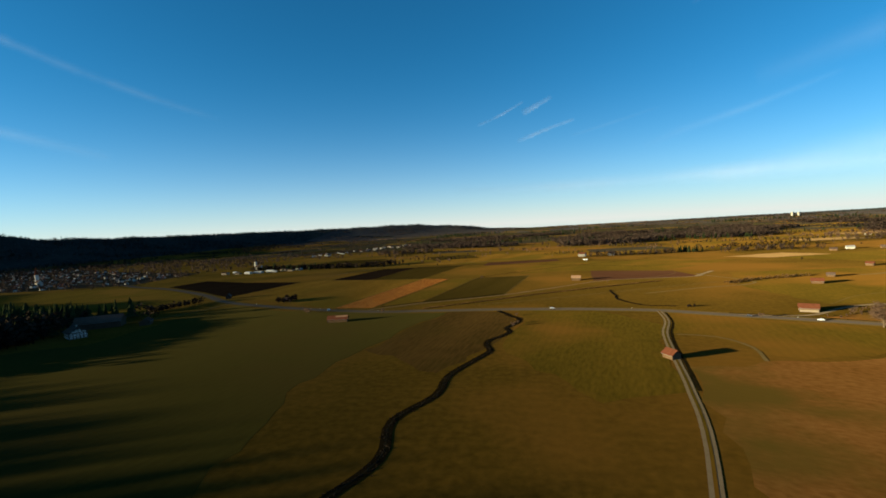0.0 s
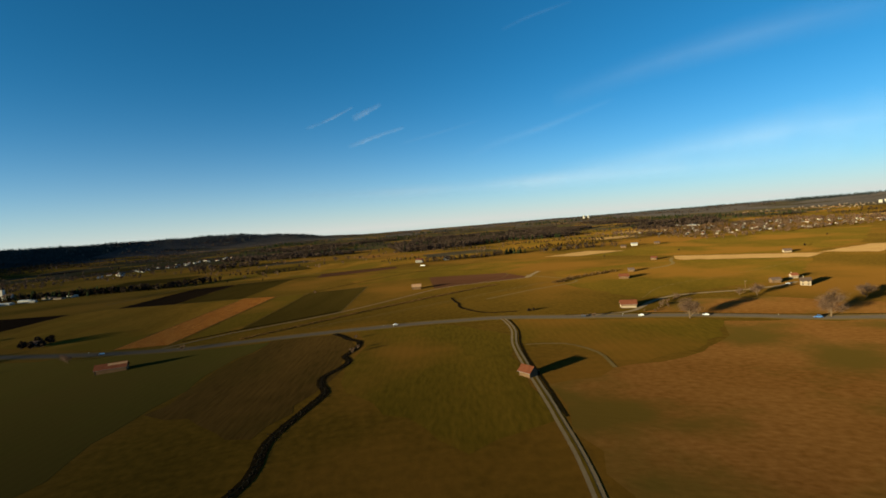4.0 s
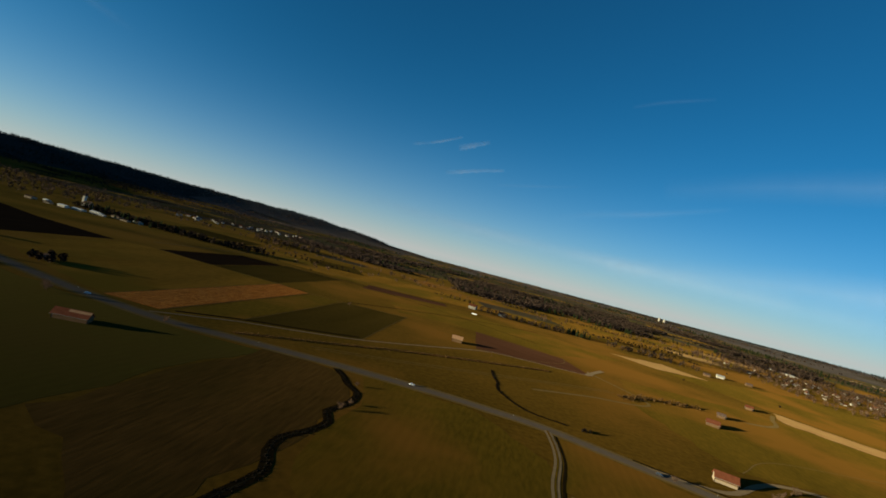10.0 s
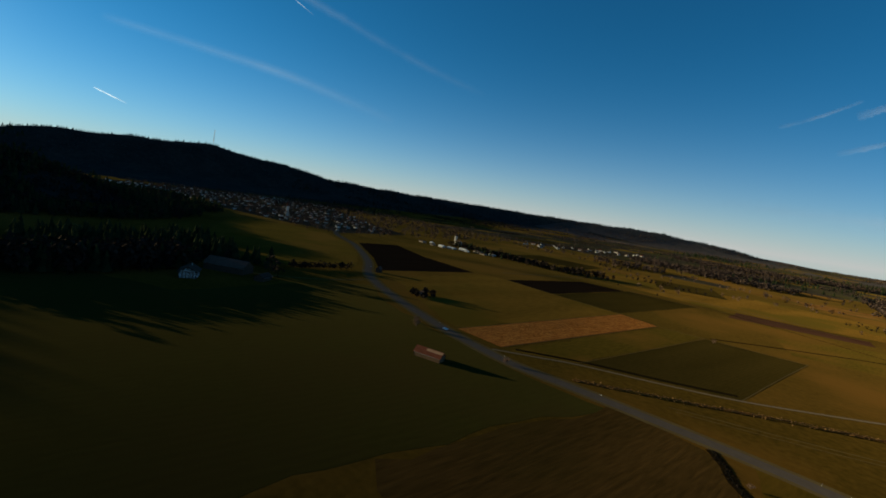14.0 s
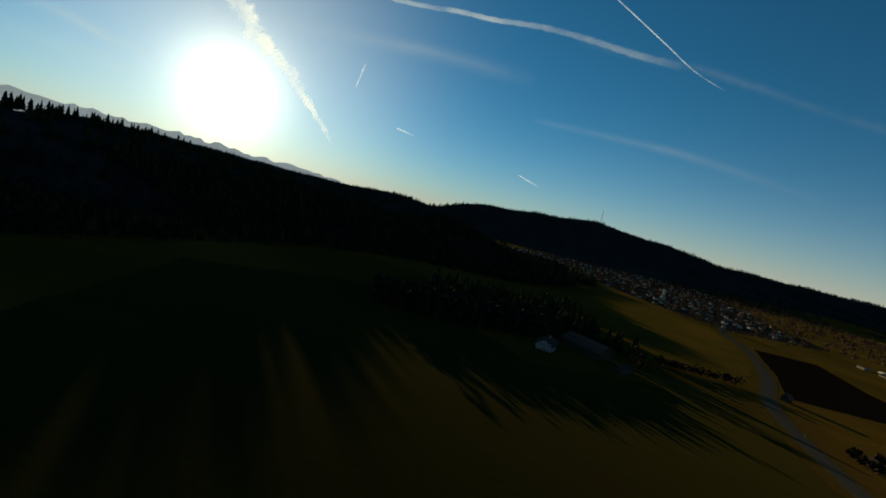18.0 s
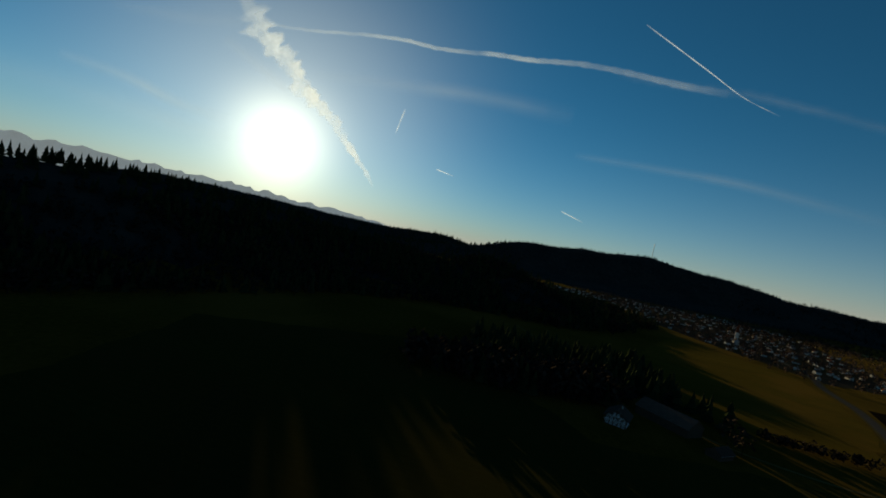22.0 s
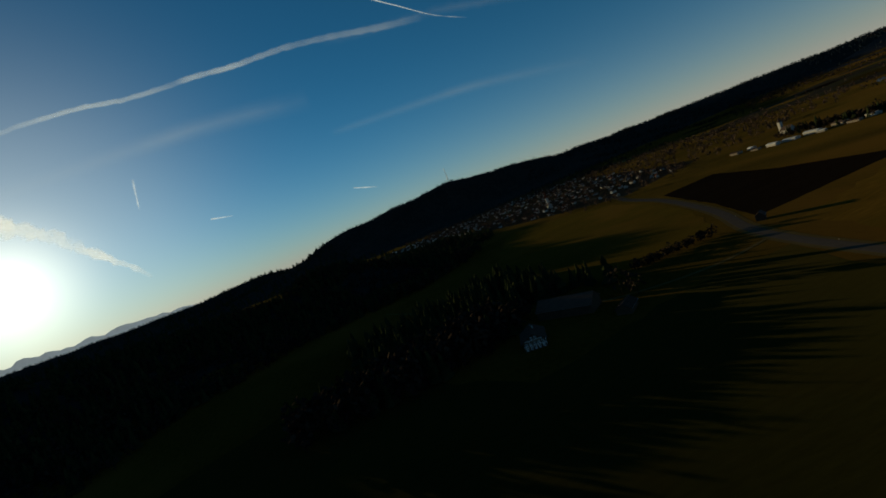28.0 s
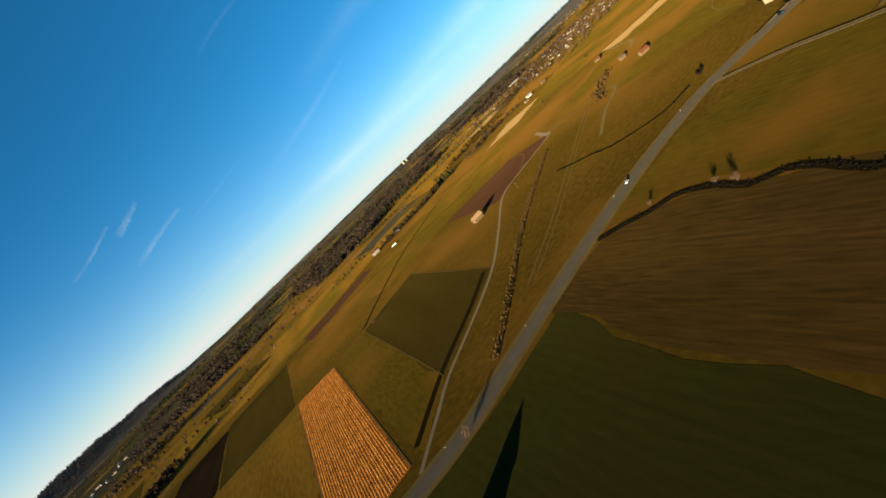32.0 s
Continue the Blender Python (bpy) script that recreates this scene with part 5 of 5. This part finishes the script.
# ---- poles ----
for x, y, h in ((256, 277, 12.0), (95, 432, 6.0)):
    ob = empty_at("pole", x, y, 0)
    PV, PF = [], []
    limb(PV, PF, Vector((0, 0, -0.3)), Vector((0, 0, h)), 0.17, 0.11, 8)
    share("shaft", mesh_of("shaft", PV, PF, TIMBER), ob)
    share("crossarm", mesh_of("crossarm", *box_lists(-1.0, 1.0, -0.07, 0.07, h - 0.9, h - 0.75), TIMBER), ob)
    for k in (-0.8, 0.8):
        share("insulator", mesh_of("insulator", *box_lists(k - 0.06, k + 0.06, -0.06, 0.06, h - 0.75, h - 0.5), PLASTER), ob)
    tagged(ob, "wooden pole with a crossarm in the meadow", "pole", "poles")

# roadside marker posts
post_me = mesh_of("shaft", *box_lists(-0.06, 0.06, -0.06, 0.06, 0, 1.0), WHITE_PAINT)
band_me = mesh_of("band", *box_lists(-0.065, 0.065, -0.065, 0.065, 0.72, 0.86), RUBBER)
for i, p in enumerate(spline(MAIN_ROAD, 25)):
    if -330 < p.x < 330 and i % 4 == 0:
        ob = empty_at("marker_post", p.x + 1.0, p.y + 3.4, 0)
        share("shaft", post_me, ob)
        share("band", band_me, ob)
        tagged(ob, "white roadside marker post with a black band", "post", "marker posts")

# ---- cars ----


def car(x, y, turn, paint, label, long=4.1, high=1.45):
    ob = empty_at("car", x, y, 0.17, turn)
    hw = 0.88
    prof = [(-long / 2, 0.35), (-long / 2, 0.80), (-long / 2 + 0.25, 0.95), (-long / 2 + 0.75, high - 0.05), (-long / 2 + 1.3, high), (0.35, high), (1.05, 0.98), (long / 2 - 0.15, 0.80), (long / 2, 0.60), (long / 2, 0.35)]
    n = len(prof)
    V = [(-hw * (1 if z < 1 else 0.85), p, z) for p, z in prof] + [(hw * (1 if z < 1 else 0.85), p, z) for p, z in prof]
    F = [(i, (i + 1) % n, n + (i + 1) % n, n + i) for i in range(n)] + [tuple(range(n - 1, -1, -1)), tuple(range(n, 2 * n))]
    share("body", mesh_of("body", V, F, paint), ob)
    share("windscreen", mesh_of("windscreen", [(-0.66, 0.42, high - 0.05), (0.66, 0.42, high - 0.05), (0.72, 1.03, 1.03), (-0.72, 1.03, 1.03)], [(0, 1, 2, 3)], PANE), ob)
    share("rear_window", mesh_of("rear_window", [(-0.66, -long / 2 + 0.72, high - 0.08), (0.66, -long / 2 + 0.72, high - 0.08), (0.7, -long / 2 + 0.24, 1.0), (-0.7, -long / 2 + 0.24, 1.0)], [(0, 1, 2, 3)], PANE), ob)
    for s in (-1, 1):
        share("side_window", mesh_of("side_window", *box_lists(min(s * 0.84, s * 0.80), max(s * 0.84, s * 0.80), -long / 2 + 0.9, 0.55, 1.0, high - 0.12), PANE), ob)
        for yy in (-long / 2 + 0.8, long / 2 - 0.8):
            share("wheel", wheel_me, ob, pose(s * 0.82, yy, 0.33))
        share("headlight", mesh_of("headlight", *box_lists(s * 0.62 - 0.16, s * 0.62 + 0.16, long / 2 - 0.06, long / 2 + 0.02, 0.58, 0.74), SHEET), ob)
    return tagged(ob, label, "car", "cars on the road")


car(-137, 337, -70, WHITE_PAINT, "white car on the country road")
car(136, 272, -124, DARK_PAINT, "dark car on the country road")
car(163, 257, 56, WHITE_PAINT, "white car driving past the pale barn", 4.5)
car(190, 240, 56, WHITE_PAINT, "white estate car on the country road", 4.7)
car(226, 209, 50, BLUE_PAINT, "blue van on the country road", 5.0, 2.1)
car(32, 314, -80, WHITE_PAINT, "white car near the brook")
car(299, 284, 20, WHITE_PAINT, "white car parked in front of the farmhouse")

# ---- distant mountains ----
AV, AF = [], []
prof = ((-156, 1.3), (-152, 1.5), (-149, 1.9), (-146, 2.1), (-143, 1.7), (-140, 1.7), (-136, 1.4), (-133, 1.55), (-130, 1.45), (-127, 1.65), (-124, 1.4), (-122, 1.6), (-119, 1.25), (-116, 1.45), (-113, 1.2), (-110, 1.2), (-107, 0.9), (-104, 0.85), (-100, 0.6), (-96, 0.2), (-92, -0.4))
arng = random.Random(12)
fine = []
for (a0, e0), (a1, e1) in zip(prof, prof[1:]):
    for k in range(6):
        s = k / 6
        fine.append((a0 + (a1 - a0) * s, e0 + (e1 - e0) * s + arng.uniform(-0.10, 0.10)))
for a, e in fine:
    sx, sy = math.sin(radians(a)), math.cos(radians(a))
    for d, h in ((4600, 0), (4700, 0.6), (4780, 1.0), (4860, 0.5)):
        z = (103 + d * math.tan(radians(e))) * h
        j = arng.uniform(-0.06, 0.06) * z
        AV.append((-85 + d * sx, 245 + d * sy, z + j))
for i in range(len(fine) - 1):
    for k in range(3):
        q = i * 4 + k
        AF.append((q, q + 1, q + 5, q + 4))
tagged(new("backdrop", mesh_of("backdrop", AV, AF, ROCK)), "chain of snowy mountains on the horizon, haze put in as glow", "mountains", kind="structure")

# ---- contrails and cirrus ----


SOUTH, NORTH = Vector((-105, 240, 105)), Vector((10, 100, 93))


def trail(name, pts, wide, material, label, d=4300, ripple=0.0, category="contrail", seed=3, eye=SOUTH, sway=0.0):
    """A band of ice cloud through directions given as azimuth and height in degrees."""
    c = spline([(a, e, 0) for a, e in pts], 0.5)
    rng = random.Random(seed)
    pos = []
    for p in c:
        a, e = radians(p.x), radians(p.y)
        pos.append(eye + Vector((math.sin(a) * math.cos(e), math.cos(a) * math.cos(e), math.sin(e))) * d)
    V, F, UV = [], [], []
    n = len(pos)
    level = [p.copy() for p in pos]
    for i in range(1, n - 1):
        across = (level[i + 1] - level[i - 1]).cross(level[i] - eye).normalized()
        pos[i] = level[i] + across * sway * (noise.noise(Vector((i * 0.31, seed, 0))) + 0.5 * noise.noise(Vector((i * 0.8, seed, 4)))) * min(1, 3 * (1 - i / n))
    for i, p in enumerate(pos):
        t = (pos[min(i + 1, n - 1)] - pos[max(i - 1, 0)]).normalized()
        out = (p - eye).normalized()
        side = t.cross(out).normalized()
        w = (wide[0] + (wide[1] - wide[0]) * i / (n - 1)) * (1 + ripple * math.sin(i * 1.9) + ripple * rng.uniform(-0.6, 0.6))
        for k in (-1, -0.33, 0.33, 1):
            V.append(tuple(p + side * w * k * 0.5 + out * w * 0.15 * (1 - k * k)))
            UV.append((i / (n - 1), 0.5 + 0.5 * k))
    for i in range(n - 1):
        for k in range(3):
            q = i * 4 + k
            F.append((q, q + 1, q + 5, q + 4))
    me = mesh_of(name, V, F, material, True)
    lay = me.uv_layers.new(name="UVMap")
    for loop in me.loops:
        lay.data[loop.index].uv = UV[loop.vertex_index]
    return tagged(new(name, me), label, category, kind="structure")


trail("contrail", ((-124, 29.5), (-119.6, 24.5), (-116.9, 21.0), (-115.2, 18.9)), (150, 170), TRAIL_THIN, "thin upper end of a broken contrail", 4330, 0.10)
trail("contrail", ((-115.9, 20.0), (-114.6, 18.4), (-112.4, 16.7), (-110.0, 14.9), (-107.9, 13.1), (-105.7, 11.7), (-103.5, 9.6), (-101.8, 8.0), (-99.9, 6.0), (-98.7, 4.5)), (320, 42), TRAIL_TORN, "thick broken white contrail falling towards the sun", 4300, 0.24, sway=46)
trail("contrail", ((-118, 16.2), (-115, 15.0), (-112.2, 13.7), (-110, 12.6)), (180, 90), VEIL, "pale smear beside the broken contrail", 4360, 0.06)
trail("contrail", ((-114.2, 19.0), (-108.8, 20.0), (-103.5, 21.2), (-98.2, 21.9), (-93.2, 22.0), (-87.7, 22.6), (-82.8, 22.7), (-77.3, 23.0), (-71.9, 22.7), (-65.8, 21.8), (-60, 20.9)), (34, 84), TRAIL_THIN, "long thin contrail arching across the sky", 4350, 0.08, sway=7)
trail("contrail", ((-72, 22.5), (-65.8, 21.7), (-58.8, 21.0), (-52.7, 19.6), (-47, 17.9), (-40, 15.8), (-33, 13.9)), (110, 90), VEIL, "faint spreading end of a long contrail", 4360, 0.10, sway=8)
trail("contrail", ((-96.7, 14.5), (-97.3, 11.4)), (26, 12), TRAIL, "short bright contrail", 4400)
trail("contrail", ((-70.00, 27.40), (-66.07, 25.25), (-62.24, 22.98), (-58.55, 20.61), (-55.00, 18.90)), (14, 8), TRAIL, "very thin straight contrail", 4400)
trail("contrail", ((-91.4, 8.3), (-89.1, 7.9)), (18, 12), TRAIL, "tiny bright contrail", 4400)
trail("contrail", ((-75.2, 6.2), (-72.4, 5.3)), (16, 10), TRAIL, "tiny faint contrail", 4400)
trail("cirrus", ((-75, 13.0), (-66, 12.7), (-56, 11.8), (-44, 9.2)), (90, 140), VEIL, "faint wisp of cirrus", 4450, 0.03, "cirrus")
trail("cirrus", ((-108, 15.6), (-100, 16.8), (-88, 17.8), (-76, 17.4)), (150, 240), VEIL, "faint wisp of cirrus", 4450, 0.03, "cirrus")
trail("cirrus", ((-131, 9.6), (-126, 9.4), (-121, 8.4), (-116, 8.0)), (110, 160), LOW_VEIL, "faint wisp of cirrus", 4450, 0.03, "cirrus")
trail("cirrus", ((-128, 15.5), (-121, 17), (-113, 19.4)), (120, 200), WISP, "faint wisp of cirrus", 4450, 0.03, "cirrus")
trail("cirrus", ((-140, 7), (-130, 6.8), (-120, 6.2), (-110, 6.0)), (300, 260), VEIL, "broad faint veil of cirrus", 4450, 0.03, "cirrus")
trail("cirrus", ((-2.5, 12.4), (0.6, 13.5), (3.4, 14.8)), (46, 36), FLOCK, "thin wisp of cirrus", 4400, 0.03, "cirrus", eye=NORTH)
trail("cirrus", ((3.2, 13.4), (5.1, 14.2), (6.9, 15.0)), (92, 60), FLOCK, "short bright wisp of cirrus", 4400, 0.05, "cirrus", eye=NORTH)
trail("cirrus", ((2.4, 10.1), (5.9, 11.2), (9.5, 12.1)), (64, 44), FLOCK, "thin wisp of cirrus", 4400, 0.03, "cirrus", eye=NORTH)
trail("cirrus", ((22.5, 21.9), (26, 22.8), (31, 23.5)), (50, 40), WISP, "thin wisp of cirrus", 4400, 0.03, "cirrus", eye=NORTH)
trail("cirrus", ((17, 8.0), (21, 9.3), (27, 10.6), (35, 12.6)), (120, 60), WISP, "thin wisp of cirrus", 4400, 0.03, "cirrus", eye=NORTH)
trail("cirrus", ((9, 10.2), (14, 11.2), (19, 12.2)), (50, 40), WISP, "thin wisp of cirrus", 4400, 0.03, "cirrus", eye=NORTH)
trail("cirrus", ((24, 3.6), (34, 5.0), (46, 6.1), (60, 6.4), (76, 6.2)), (260, 560), LOW_VEIL, "broad pale veil of cirrus low over the plain", 4450, 0.04, "cirrus", eye=NORTH)
trail("cirrus", ((-6, 4.6), (8, 4.2), (22, 4.2), (38, 4.0), (56, 3.6)), (150, 240), LOW_VEIL, "broad pale veil of cirrus low over the plain", 4460, 0.04, "cirrus", eye=NORTH)
trail("cirrus", ((28, 13.6), (40, 15.6), (52, 16.2), (66, 15.2)), (260, 360), WISP, "broad faint veil of cirrus", 4470, 0.03, "cirrus", eye=NORTH)
